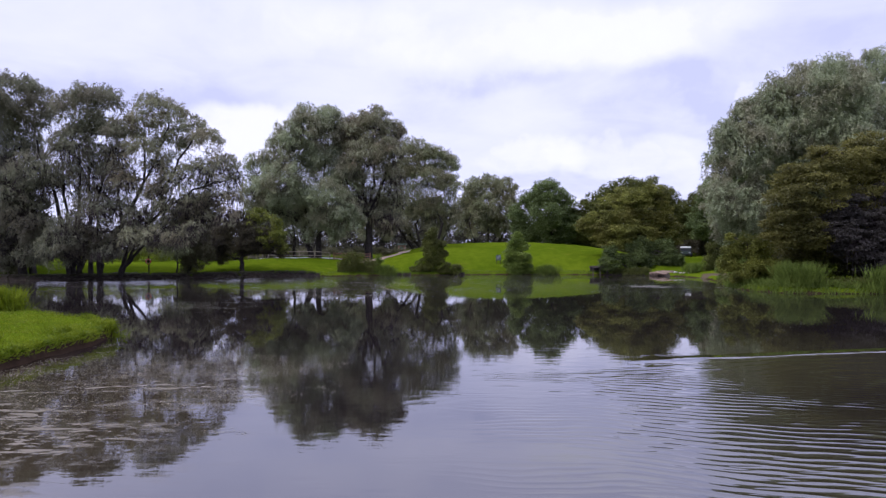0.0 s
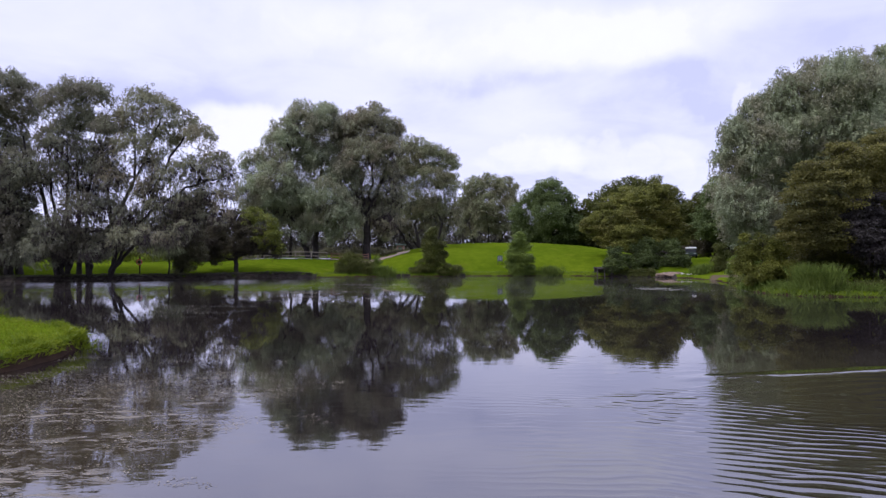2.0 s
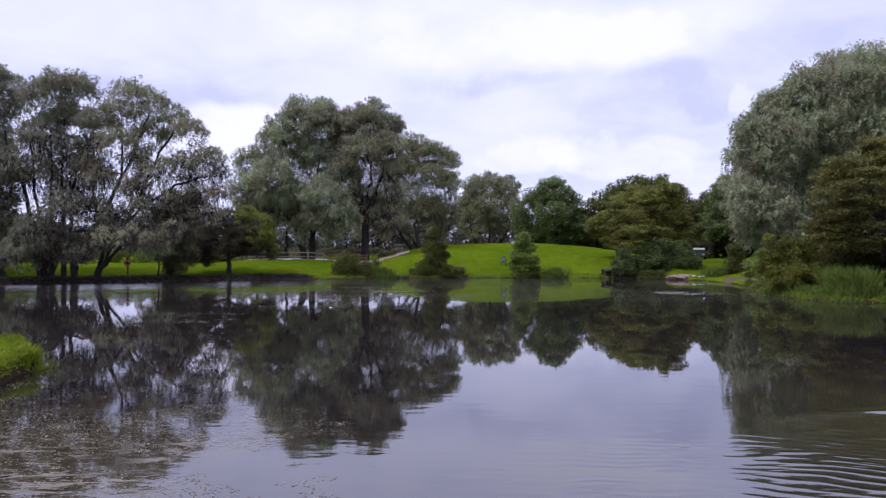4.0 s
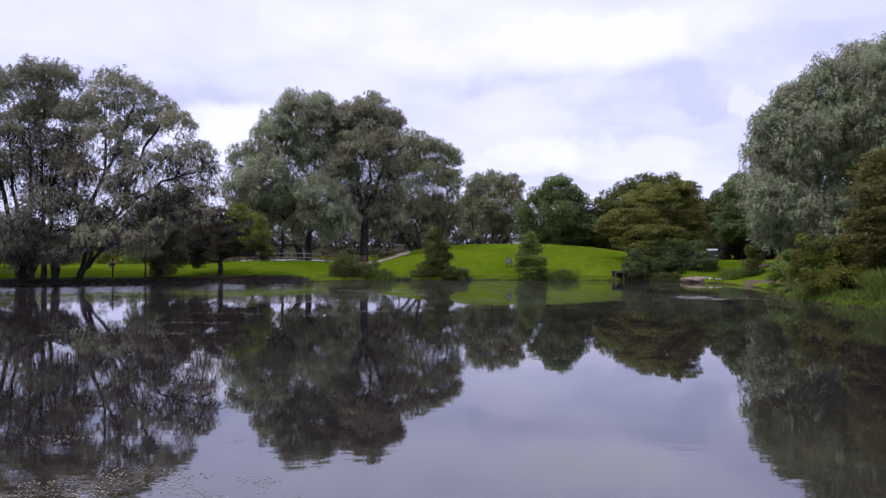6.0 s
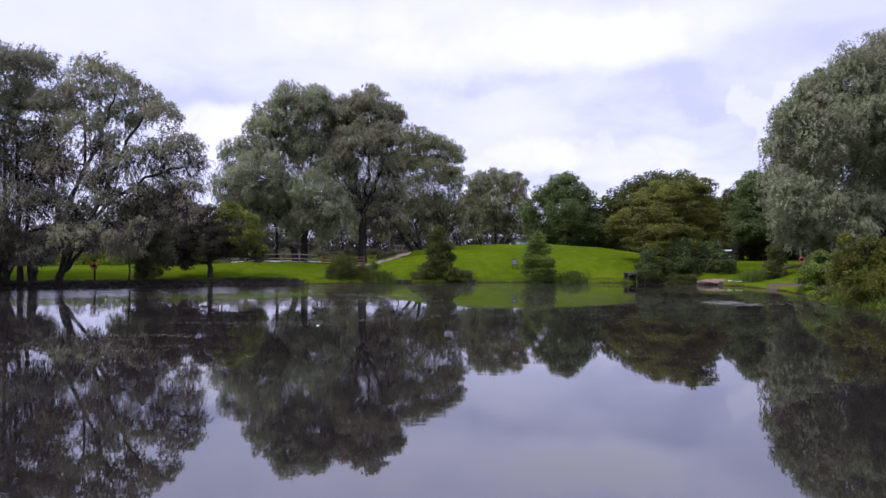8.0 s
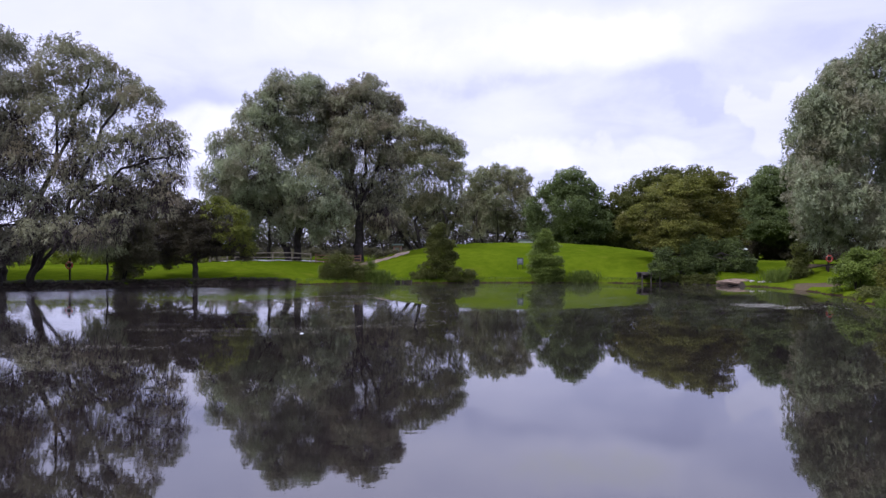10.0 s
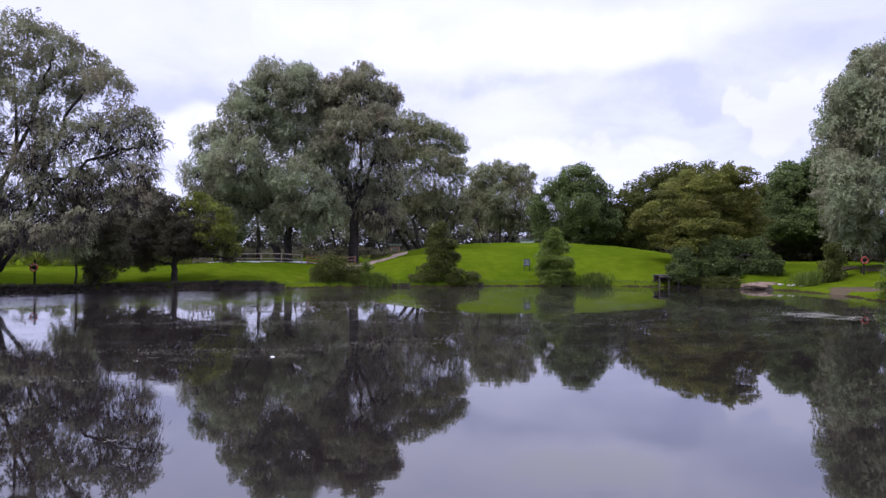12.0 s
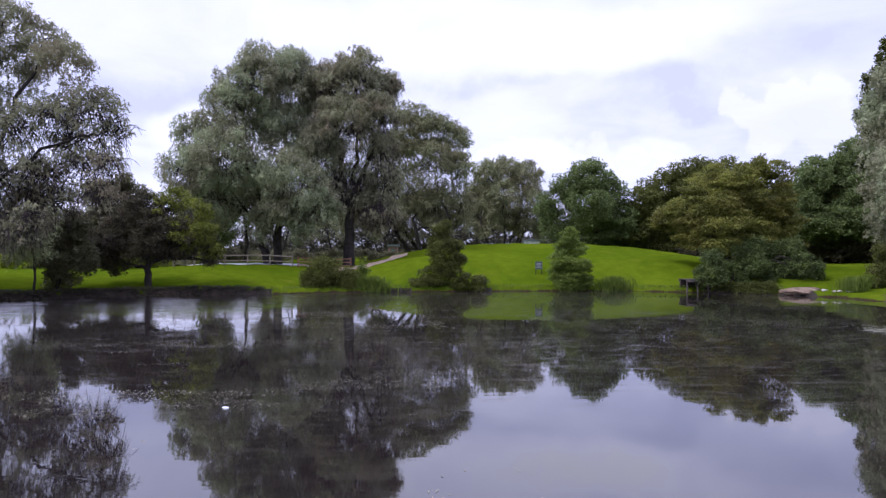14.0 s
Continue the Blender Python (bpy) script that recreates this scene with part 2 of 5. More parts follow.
    east = n.span(n.math("SUBTRACT", x, times(y, 0.12)), 0.4, 3.6)
    near = times(n.span(y, 18.0, 15.5), east)
    middle = times(n.span(y, 21.5, 19.5), n.span(y, 14.5, 16.5), east)
    curl = times(n.span(y, 25.0, 21.0), n.span(x, 2.0, 4.0), n.span(x, 9.0, 6.0))
    waves = plus(times(ripple(0.38, 0.33, 1.0, 0.22), band(0.5, 0.34, 0.52, 0.0), near, 0.0072),
                 times(ripple(-0.20, 0.62, 1.4, 0.35), band(0.6, 0.42, 0.60, 9.0), middle, 0.0085),
                 times(ripple(0.10, 0.25, 1.2, 0.3), band(0.8, 0.40, 0.58, 6.0), times(n.span(y, 20.0, 16.0), n.span(x, -1.0, 2.5)), 0.0024),
                 times(ripple(0.30, 0.36, 2.4, 0.3), band(0.6, 0.44, 0.60, 4.0), n.math("MAXIMUM", curl, times(near, n.span(x, 8.0, 5.0))), 0.0026))
    gap = n.math("SUBTRACT", y, plus(18.4, times(x, 0.22), times(twist, 0.35)))
    crest = times(n.math("EXPONENT", times(gap, gap, -11.0)), n.span(x, 5.0, 11.0), 0.062)
    lap = n.noise(squeezed(0.40), 3.0, 3.0, 0.5)
    swell = n.noise(place, 0.7, 2.0, 0.5)
    breeze = plus(times(n.span(x, -10.0, -18.0), n.span(y, 66.0, 76.0)), times(paws, 6.0))
    patches = times(n.span(n.noise(squeezed(0.3), 0.22, 3.0), 0.42, 0.60, 0.0, 0.0008), n.span(x, 8.0, -3.0))
    rough_water = plus(times(breeze, 0.008), 0.00035, times(n.span(y, 27.0, 16.0), n.span(x, -2.0, 5.0, 0.0020, 0.0030)), patches)
    height = plus(waves, crest, times(lap, rough_water), times(swell, 0.0006))
    bump(n, bsdf, height, 1.0, 1.0)
    return m


GROUND, WATER = build_ground_material(), build_water_material()
# bank earth with the shade under the trees put into its colour
SHADE_EARTH = plain("shade_dark_bank_earth", (0.027, 0.021, 0.016), 0.95, vary=0.5, grain=1.5, relief=0.7)
BARK = plain("bark", (0.036, 0.031, 0.028), 0.9, vary=0.5, grain=2.0, relief=0.6)
TWIG = plain("purplish_twigs", (0.040, 0.031, 0.032), 0.9, vary=0.5, grain=0.6)
WILLOW = leafy("willow_leaves", (0.105, 0.110, 0.055), (0.335, 0.360, 0.190), 0.34, 0.5, 0.65, 0.43)
BROWN_WILLOW = leafy("brownish_willow_leaves", (0.115, 0.113, 0.066), (0.370, 0.375, 0.225), 0.34, 0.5, 0.8, 0.46)
GREY_WILLOW = leafy("grey_willow_leaves", (0.085, 0.086, 0.056), (0.295, 0.305, 0.195), 0.34, 0.5, 0.6, 0.43)
WILLOW_PALE = leafy("pale_willow_leaves", (0.112, 0.132, 0.071), (0.425, 0.470, 0.276), 0.34, 0.5, 0.8, 0.44)
SALLOW = leafy("young_willow_leaves", (0.16, 0.18, 0.09), (0.52, 0.56, 0.28), 0.4, 0.5)
ALDER = leafy("dark_green_leaves", (0.045, 0.055, 0.014), (0.135, 0.147, 0.036))
OAK = leafy("deep_green_leaves", (0.052, 0.076, 0.027), (0.190, 0.240, 0.082))
OLIVE = leafy("olive_leaves", (0.034, 0.034, 0.016), (0.270, 0.285, 0.058), 0.36, 0.5, 0.5)
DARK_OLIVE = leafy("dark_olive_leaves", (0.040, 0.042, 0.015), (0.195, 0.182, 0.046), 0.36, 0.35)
HEDGE = leafy("hedge_leaves", (0.050, 0.075, 0.012), (0.24, 0.275, 0.036))
# hawthorn leaves darkened for shade, used on the crown and the eastern undergrowth
SHADE_HAWTHORN = leafy("shade_dark_hawthorn_leaves", (0.036, 0.032, 0.024), (0.120, 0.108, 0.062), 0.3, 0.4)
# lighter leaf copy that paints the hawthorn's lit right side and top
LIT_HAWTHORN = leafy("lit_hawthorn_leaves", (0.070, 0.085, 0.016), (0.25, 0.28, 0.045), 0.36, 0.4)
PURPLE = leafy("dark_purplish_leaves", (0.030, 0.027, 0.025), (0.078, 0.070, 0.060), 0.25, 0.5)
LAUREL = leafy("laurel_leaves", (0.030, 0.045, 0.016), (0.128, 0.165, 0.048), 0.25, 0.6)
# darker leaf copy with shade in its colour: far woodland, western bank plants
SHADED = leafy("shade_dark_leaves", (0.040, 0.037, 0.029), (0.105, 0.098, 0.066), 0.25, 0.08)
SHRUB = leafy("shrub_leaves", (0.044, 0.050, 0.012), (0.190, 0.200, 0.034), 0.36, 0.6)
SAPLING = leafy("fresh_green_leaves", (0.050, 0.078, 0.016), (0.200, 0.262, 0.050))
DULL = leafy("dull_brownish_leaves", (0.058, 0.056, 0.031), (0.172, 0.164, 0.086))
REED = leafy("reed_blades", (0.045, 0.075, 0.010), (0.165, 0.215, 0.040), 0.35, 2.2)
LAWN_BLADE = leafy("grass_blades", (0.070, 0.114, 0.004), (0.205, 0.25, 0.012), 0.35, 1.2)
TIMBER = plain("weathered_timber", (0.22, 0.19, 0.15), 0.85, grain=4.0)
DARK_TIMBER = plain("dark_wet_timber", (0.032, 0.025, 0.021), 0.8, grain=4.0)
RED = plain("red_plastic", (0.46, 0.07, 0.045), 0.5, vary=0.2)
WHITE = plain("white_paint", (0.80, 0.80, 0.80), 0.35, vary=0.06)
GREY = plain("grey_board", (0.10, 0.125, 0.115), 0.5, vary=0.15)
STONE = plain("pale_stone", (0.44, 0.40, 0.36), 0.85, vary=0.35)
GRAVEL = plain("gravel", (0.36, 0.27, 0.20), 0.95, vary=0.25, grain=2.0, relief=0.5)
RUBBER = plain("black_rubber", (0.02, 0.02, 0.02), 0.7)
GLASS = plain("dark_window_glass", (0.02, 0.022, 0.026), 0.08, vary=0.1, relief=0.0)
BAND = plain("dull_reflective_band", (0.42, 0.38, 0.36), 0.5, vary=0.15)
SILVER = plain("silver_paint", (0.45, 0.46, 0.48), 0.3, 0.4, vary=0.08)


# ---- building helpers ----
def mesh_from(name, verts, faces):
    """A mesh from arrays: points and four-cornered faces."""
    verts, faces = np.asarray(verts, np.float32), np.asarray(faces, np.int32)
    me = bpy.data.meshes.new(name)
    me.vertices.add(len(verts))
    me.vertices.foreach_set("co", verts.ravel())
    me.loops.add(faces.size)
    me.loops.foreach_set("vertex_index", faces.ravel())
    me.polygons.add(len(faces))
    me.polygons.foreach_set("loop_start", np.arange(0, faces.size, faces.shape[1], dtype=np.int32))
    me.update(calc_edges=True)
    me.validate()
    return me


def put_mesh(name, me, mat, parent=None, label="", smooth=False):
    me.materials.append(mat)
    if smooth:
        me.polygons.foreach_set("use_smooth", np.ones(len(me.polygons), bool))
    ob = new(name, me)
    if parent:
        ob.parent = parent
    return tagged(ob, label)


def part(name, bm, mat, parent=None, label="", smooth=False):
    me = bpy.data.meshes.new(name)
    bm.to_mesh(me)
    bm.free()
    return put_mesh(name, me, mat, parent, label, smooth)


def thing(name, at, label, category, group="", turn=0.0):
    ob = new(name)
    ob.matrix_basis = pose(*at, 0, 0, turn)
    return tagged(ob, label, category, group)


def box(bm, size, at, bevel=0.0, turn=None):
    made = bmesh.ops.create_cube(bm, size=1.0)["verts"]
    bmesh.ops.scale(bm, vec=size, verts=made)
    if bevel:
        edges = list({e for v in made for e in v.link_edges})
        made = list({v for f in bmesh.ops.bevel(bm, geom=edges, offset=bevel, segments=2, affect="EDGES")["faces"] for v in f.verts} | {v for v in made if v.is_valid})
    if turn:
        bmesh.ops.rotate(bm, cent=(0, 0, 0), matrix=Euler([radians(a) for a in turn]).to_matrix(), verts=made)
    bmesh.ops.translate(bm, vec=at, verts=made)
    return bm


def rod(bm, a, b, r1, r2=None, sides=10):
    a, b = Vector(a), Vector(b)
    turn = (b - a).to_track_quat("Z", "Y").to_matrix().to_4x4()
    bmesh.ops.create_cone(bm, cap_ends=True, segments=sides, radius1=r1, radius2=r1 if r2 is None else r2, depth=(b - a).length, matrix=Matrix.Translation((a + b) / 2) @ turn)
    return bm


def tube(points, radii, sides=7):
    """Points and faces of a tapering tube along a line."""
    points = np.asarray(points, float)
    ahead = np.gradient(points, axis=0)
    ahead /= np.linalg.norm(ahead, axis=1)[:, None] + 1e-9
    side = np.cross(ahead, (0.3, 0.9, 0.1))
    side /= np.linalg.norm(side, axis=1)[:, None] + 1e-9
    over = np.cross(ahead, side)
    turn = np.linspace(0, 2 * np.pi, sides, endpoint=False)
    ring = np.cos(turn)[None, :, None] * side[:, None] + np.sin(turn)[None, :, None] * over[:, None]
    verts = (points[:, None] + ring * np.asarray(radii)[:, None, None]).reshape(-1, 3)
    k, s = np.meshgrid(np.arange(len(points) - 1), np.arange(sides), indexing="ij")
    t = (s + 1) % sides
    faces = np.stack([k * sides + s, k * sides + t, (k + 1) * sides + t, (k + 1) * sides + s], -1).reshape(-1, 4)
    return verts, faces


def joined(pieces):
    verts, faces, base = [], [], 0
    for v, f in pieces:
        verts.append(v)
        faces.append(f + base)
        base += len(v)
    return np.concatenate(verts), np.concatenate(faces)


def bough(a, b, sag, rng, steps=7, loose=0.035):
    """A bent line from a to b that rises first and leans out later."""
    a, b = np.asarray(a, float), np.asarray(b, float)
    t = np.linspace(0, 1, steps)[:, None]
    line = a + (b - a) * t
    line[:, 2] += sag * np.sin(np.pi * t[:, 0])
    wobble = rng.normal(0, loose * np.linalg.norm(b - a), (steps, 3)) * np.sin(np.pi * t)
    return line + wobble


def blades(base, way, length, width, rng, fold=0.0):
    """Kite-shaped leaves from base points along way."""
    n = len(base)
    side = np.cross(way, rng.normal(0, 1, (n, 3)))
    side /= np.linalg.norm(side, axis=1)[:, None] + 1e-9
    length, width = np.broadcast_to(length, n)[:, None], np.broadcast_to(width, n)[:, None]
    mid = base + way * length * 0.45
    verts = np.stack([base, mid + side * width * 0.5, base + way * length, mid - side * width * 0.5], 1).reshape(-1, 3)
    return verts, np.arange(4 * n).reshape(-1, 4)


def unit(v):
    return v / (np.linalg.norm(v, axis=-1, keepdims=True) + 1e-9)


def crown_points(lobes, per_area, rng, gaps=0.0, fine=1.0, dome=0.0):
    """Middles and sizes of the leafy puffs that make up the crown: on the skin of the lobes, uneven, with gaps."""
    spots, sizes = [], []
    for k, (cx, cy, cz, rx, ry, rz) in enumerate(lobes):
        puff = (0.30 + 0.17 * rx) * fine
        count = max(6, int(per_area * 4 * rx * rz / puff**2))
        way = unit(rng.normal(0, 1, (count, 3)))
        under = (way[:, 2] < -0.05) & (rng.random(count) < dome)
        way[under, 2] *= -rng.uniform(0.2, 1.0, under.sum())
        way = unit(way)
        far = 0.92 - 0.5 * rng.random(count) ** 2.2 + rng.normal(0, 0.05, count)
        spot = np.array([cx, cy, cz]) + way * far[:, None] * (rx, ry, rz)
        deep = np.zeros(count, bool)
        for j, other in enumerate(lobes):
            if j != k:
                deep |= (((spot - other[:3]) / other[3:]) ** 2).sum(1) < 0.42
        spot = spot[~deep | (rng.random(count) < 0.12)]
        if gaps and len(spot):
            hole = np.array([noise.noise(Vector(p) * (0.4 / fine) + Vector((k * 1.7, 0, 0))) for p in spot])
            spot = spot[hole > -0.45 + 0.9 * gaps]
        spots.append(spot)
        sizes.append(rng.uniform(0.75, 1.25, len(spot)) * puff)
    return np.concatenate(spots), np.concatenate(sizes)


def leaf_triangles(base, way, face, length, width):
    """Leaves as slim triangles that lie across the given facing direction."""
    side = unit(np.cross(way, face))
    length, width = length[:, None], width[:, None]
    verts = np.stack([base + side * width * 0.5, base - side * width * 0.5, base + way * length], 1).reshape(-1, 3)
    return verts, np.arange(len(verts)).reshape(-1, 3)


def leaves(style, spots, sizes, rng, size=1.0, cover=1.0):
    """Leaves round the puffs. willow: slim leaves on hanging strands; broad: rounded sprays in flat layers."""
    long, wide = ((0.38, 0.13) if style == "willow" else (0.30, 0.19))
    leaf = 0.5 * long * wide * size * size
    count = np.maximum(4, (cover * 2 * np.pi * sizes**2 / leaf).astype(int))
    if style == "willow":
        run = 6
        stem = np.repeat(np.arange(len(spots)), np.maximum(1, count // run))
        start = unit(rng.normal(0, 1, (len(stem), 3)) + (0, 0, 0.45))
        deep = (1.0 - 0.6 * rng.random(len(stem)) ** 1.5)[:, None] * sizes[stem, None]
        head = spots[stem] + start * deep * (1.05, 1.05, 0.85)
        drop = sizes[stem] * rng.uniform(0.4, 1.15, len(stem))
        s = np.repeat(np.arange(len(stem)), run)
        n = len(s)
        along = (np.tile(np.arange(run), len(stem)) + rng.random(n)) / run
        spot = head[s] + start[s] * (0.45, 0.45, 0.12) * (sizes[stem[s]] * np.sqrt(along))[:, None]
        spot[:, 2] -= along**1.4 * drop[s]
        spot += rng.normal(0, 0.06, (n, 3))
        way = unit(start[s] * (0.7, 0.7, 0.15) * (1.1 - along[:, None]) + (0, 0, -0.5) + rng.normal(0, 0.55, (n, 3)))
        face = unit(start[s] + (0, 0, 0.35) + rng.normal(0, 0.4, (n, 3)))
        return leaf_triangles(spot, way, face, long * size * rng.uniform(0.7, 1.2, n), wide * size * rng.uniform(0.7, 1.25, n))
    k = np.repeat(np.arange(len(spots)), count)
    n = len(k)
    out = unit(rng.normal(0, 1, (n, 3)) + (0, 0, 0.25))
    squash = np.array({"bush": (1.0, 1.0, 0.85), "layered": (1.35, 1.35, 0.42)}.get(style, (1.1, 1.1, 0.68)))
    far = 1.0 - 0.55 * rng.random(n) ** 1.8
    ragged = 1 + 0.26 * np.sin(out[:, 0] * 9 + k * 1.3) * np.sin(out[:, 1] * 8 + k * 0.7) + (rng.random(n) < 0.07) * rng.uniform(0, 0.45, n)
    spot = spots[k] + out * (far * ragged * sizes[k])[:, None] * squash
    way = unit(out * (1, 1, 0.35) + (0, 0, -0.12) + rng.normal(0, 1, (n, 3)) * 0.45)
    face = unit(out + (0, 0, 0.35) + rng.normal(0, 0.45, (n, 3)))
    return leaf_triangles(spot, way, face, long * size * rng.uniform(0.7, 1.2, n), wide * size * rng.uniform(0.7, 1.25, n))


def tree(name, label, base, lobes, mat, style="broad", trunk=0.3, stems=1, per_area=1.5, cover=0.85, size=1.0, gaps=0.12, fork=0.3, seed=1, group="", lean=(0, 0), twigs=3, category="tree", fine=1.0, spread=0.9, low=1.0, mid=1.0, bare=0, bare_to=0.74, dome=0.0, skirt=0.0, boles=(), droop=1.0, lit_leaves=None):
    """A tree: tapered trunk, limbs that reach into every lobe of the crown, and the crown's leaves. Lobes are relative to the base."""
    rng = np.random.default_rng(seed)
    root = thing(name, base, label, category, group)
    lobes = np.array([(x, y, z - (droop - 1) * r * 0.80, r, r * 1.1, r * 0.95 * droop) for x, y, z, r in lobes])
    top = lobes[:, 2].max()
    split = np.array([lean[0], lean[1], fork * top])
    foot = split * (0.05, 0.05, 0) + (0, 0, -0.4)
    grown = []
    for k, course in enumerate(boles):
        # main stems that can be seen rising through the crown
        thick, *marks = course
        marks = np.array(marks, float)
        t = np.linspace(0, len(marks) - 1, 5 * (len(marks) - 1) + 1)
        line = np.stack([np.interp(t, range(len(marks)), marks[:, a]) for a in range(3)], -1)
        line[1:-1] = (line[:-2] + 2 * line[1:-1] + line[2:]) / 4 + rng.normal(0, 0.10, (len(line) - 2, 3))
        if line[0, 2] < 0.5:
            line[0, 2] = -0.4
        girth = thick * np.linspace(1.0, 0.30, len(line)) * np.where(line[:, 2] < 0.6, 1.25, 1.0)
        put_mesh("stem", mesh_from("stem", *tube(line, girth, 9)), BARK, root, smooth=True)
        grown += [(p, r, 0.0) for p, r in zip(line[3:], girth[3:])]
    turned = lobes[np.argsort(lobes[:, 0] - 0.4 * lobes[:, 1])] if spread > 1 else lobes
    shares = np.array_split(turned, stems) if spread > 1 else [lobes[s::stems] for s in range(stems)]
    for s in range(stems):
        turn = 2 * np.pi * s / max(1, stems) + seed
        out = np.array([np.cos(turn), np.sin(turn), 0]) * (spread * trunk * (stems > 1)) * (1.5 if s % 2 and spread > 1 else 1.0)
        mine = shares[s]
        reach = 0.35 if spread <= 1 else 0.42
        goal = split if stems == 1 else np.array([*(out[:2] * 2 + reach * mine[:, :2].mean(0)), split[2]])
        line = bough(foot + out, goal, 0.0, rng, 8, 0.012)
        radii = trunk * np.interp(np.linspace(0, 1, 8), (0, 0.08, 0.2, 1), (1.3, 1.08, 1.0, 0.72)) / (1 if stems == 1 else 1.35)
        put_mesh("trunk", mesh_from("trunk", *tube(line, radii, 10)), BARK, root, smooth=True)
        nodes = [(p, r, 0.0) for p, r in zip(line[4:], radii[4:])] + grown
        for lobe in sorted(mine, key=lambda o: np.linalg.norm(o[:3] - line[-1])):
            end = lobe[:3] + (0, 0, 0.35 * lobe[5])
            start, thick, run = min(nodes, key=lambda o: np.linalg.norm(end - o[0]) + 0.3 * o[2] + 2.0 * max(0.0, o[0][2] - end[2]))
            reach = np.linalg.norm(end - start)
            thick = min(thick * 0.76, 0.06 + 0.042 * reach)
            path = bough(start, end, 0.10 * reach, rng, 8, 0.05)
            girth = np.linspace(thick, max(0.03, thick * 0.3), 8)
            nodes += [(path[i], girth[i], run + reach * i / 7) for i in (2, 3, 4, 5, 6)]
            made = [tube(path, girth, 7)]
            for _ in range(twigs):
                k = rng.integers(3, 8)
                tip = lobe[:3] + unit(rng.normal(0, 1, 3) + (0, 0, 0.35)) * lobe[3:] * 0.82
                made.append(tube(bough(path[k], tip, 0.08 * lobe[5], rng, 5, 0.06), np.linspace(max(0.03, girth[k] * 0.6), 0.012, 5), 5))
            put_mesh("limb", mesh_from("limb", *joined(made)), BARK, root, smooth=True)
    if bare:
        # fine hanging twigs with few leaves, in the shaded lower two thirds
        made = []
        for lobe in lobes[lobes[:, 2] <= bare_to * top]:
            for _ in range(int(bare * lobe[3])):
                start = lobe[:3] + unit(rng.normal(0, 1, 3)) * lobe[3:] * rng.uniform(0.1, 0.8)
                way = unit(start - lobe[:3] + rng.normal(0, 0.5, 3)) * (1, 1, 0.4) * rng.uniform(0.5, 1.3)
                tip = start + way + (0, 0, -rng.uniform(-0.3, 1.5))
                if min(start[2], tip[2]) < skirt:
                    continue
                made.append(tube(bough(start, tip, 0.35, rng, 4, 0.05), np.linspace(rng.uniform(0.014, 0.040), 0.010, 4), 3))
        tagged(put_mesh("brushwood", mesh_from("brushwood", *joined(made)), TWIG, root), "fine purplish hanging twigs", kind="stuff")
    spots, sizes = crown_points(lobes, per_area, rng, gaps, fine, dome)
    if skirt:
        clear = spots[:, 2] - sizes > skirt + 0.9 * np.sin(spots[:, 0] * 1.3 + seed) + rng.normal(0, 0.35, len(spots))
        spots, sizes = spots[clear], sizes[clear]
    fill = cover * np.interp(spots[:, 2] / top, (0.2, 0.36, 0.62, 0.8), (low, mid, mid, 1.0))
    fresh = np.zeros(len(spots), bool)
    if lit_leaves:
        # lit side painted by colour: puffs to the right and top get lighter leaves
        fresh = 0.8 * spots[:, 0] + 0.6 * (spots[:, 2] - 0.55 * top) + rng.normal(0, 0.7, len(spots)) > lit_leaves[1]
        put_mesh("lit_foliage", mesh_from("lit_foliage", *leaves(style, spots[fresh], sizes[fresh], rng, size, fill[fresh])), lit_leaves[0], root, "yellow-green leaves painting the lit side of the crown")
    put_mesh("crown", mesh_from("crown", *leaves(style, spots[~fresh], sizes[~fresh], rng, size, fill[~fresh])), mat, root)
    return root


# ---- the ground and the pond ----
SHORE = [(-12.2, -7), (-12.0, 10), (-12.2, 20), (-12.3, 24.0), (-12.7, 25.8), (-13.7, 27.2), (-15.5, 29.6), (-18, 31.6), (-22.6, 34.6), (-34, 36), (-52, 41), (-64, 52),
         (-62, 70), (-52, 78.2), (-44, 79.6), (-38, 82), (-34.7, 83), (-30.4, 86), (-24.5, 88), (-20.5, 89), (-16.8, 91), (-12.2, 93.3), (-5, 94.6), (2, 95.2), (10.3, 95.8),
         (17, 95.4), (20.5, 93.6), (25, 92), (27.7, 89), (30.5, 86), (31.3, 80), (29.2, 70), (26.6, 63), (25.6, 59.5), (25.2, 56.5), (25.2, 53.4), (26.2, 51.2), (29.5, 50.2),
         (36, 49.6), (42, 42), (45, 25), (40, 8), (30, -4), (10, -8)]


def shore_distance(x, y):
    """Metres from the waterline, positive on land."""
    near, inside = np.full(np.shape(x), 1e9), np.zeros(np.shape(x), bool)
    for (ax, ay), (bx, by) in zip(SHORE, SHORE[1:] + SHORE[:1]):
        dx, dy = bx - ax, by - ay
        t = np.clip(((x - ax) * dx + (y - ay) * dy) / (dx * dx + dy * dy), 0, 1)
        near = np.minimum(near, np.hypot(x - ax - t * dx, y - ay - t * dy))
        crosses = (ay > y) != (by > y)
        inside ^= crosses & (x < dx * (y - ay) / (dy if dy else 1e-9) + ax)
    return np.where(inside, -near, near)


def smooth(t):
    t = np.clip(t, 0, 1)
    return t * t * (3 - 2 * t)


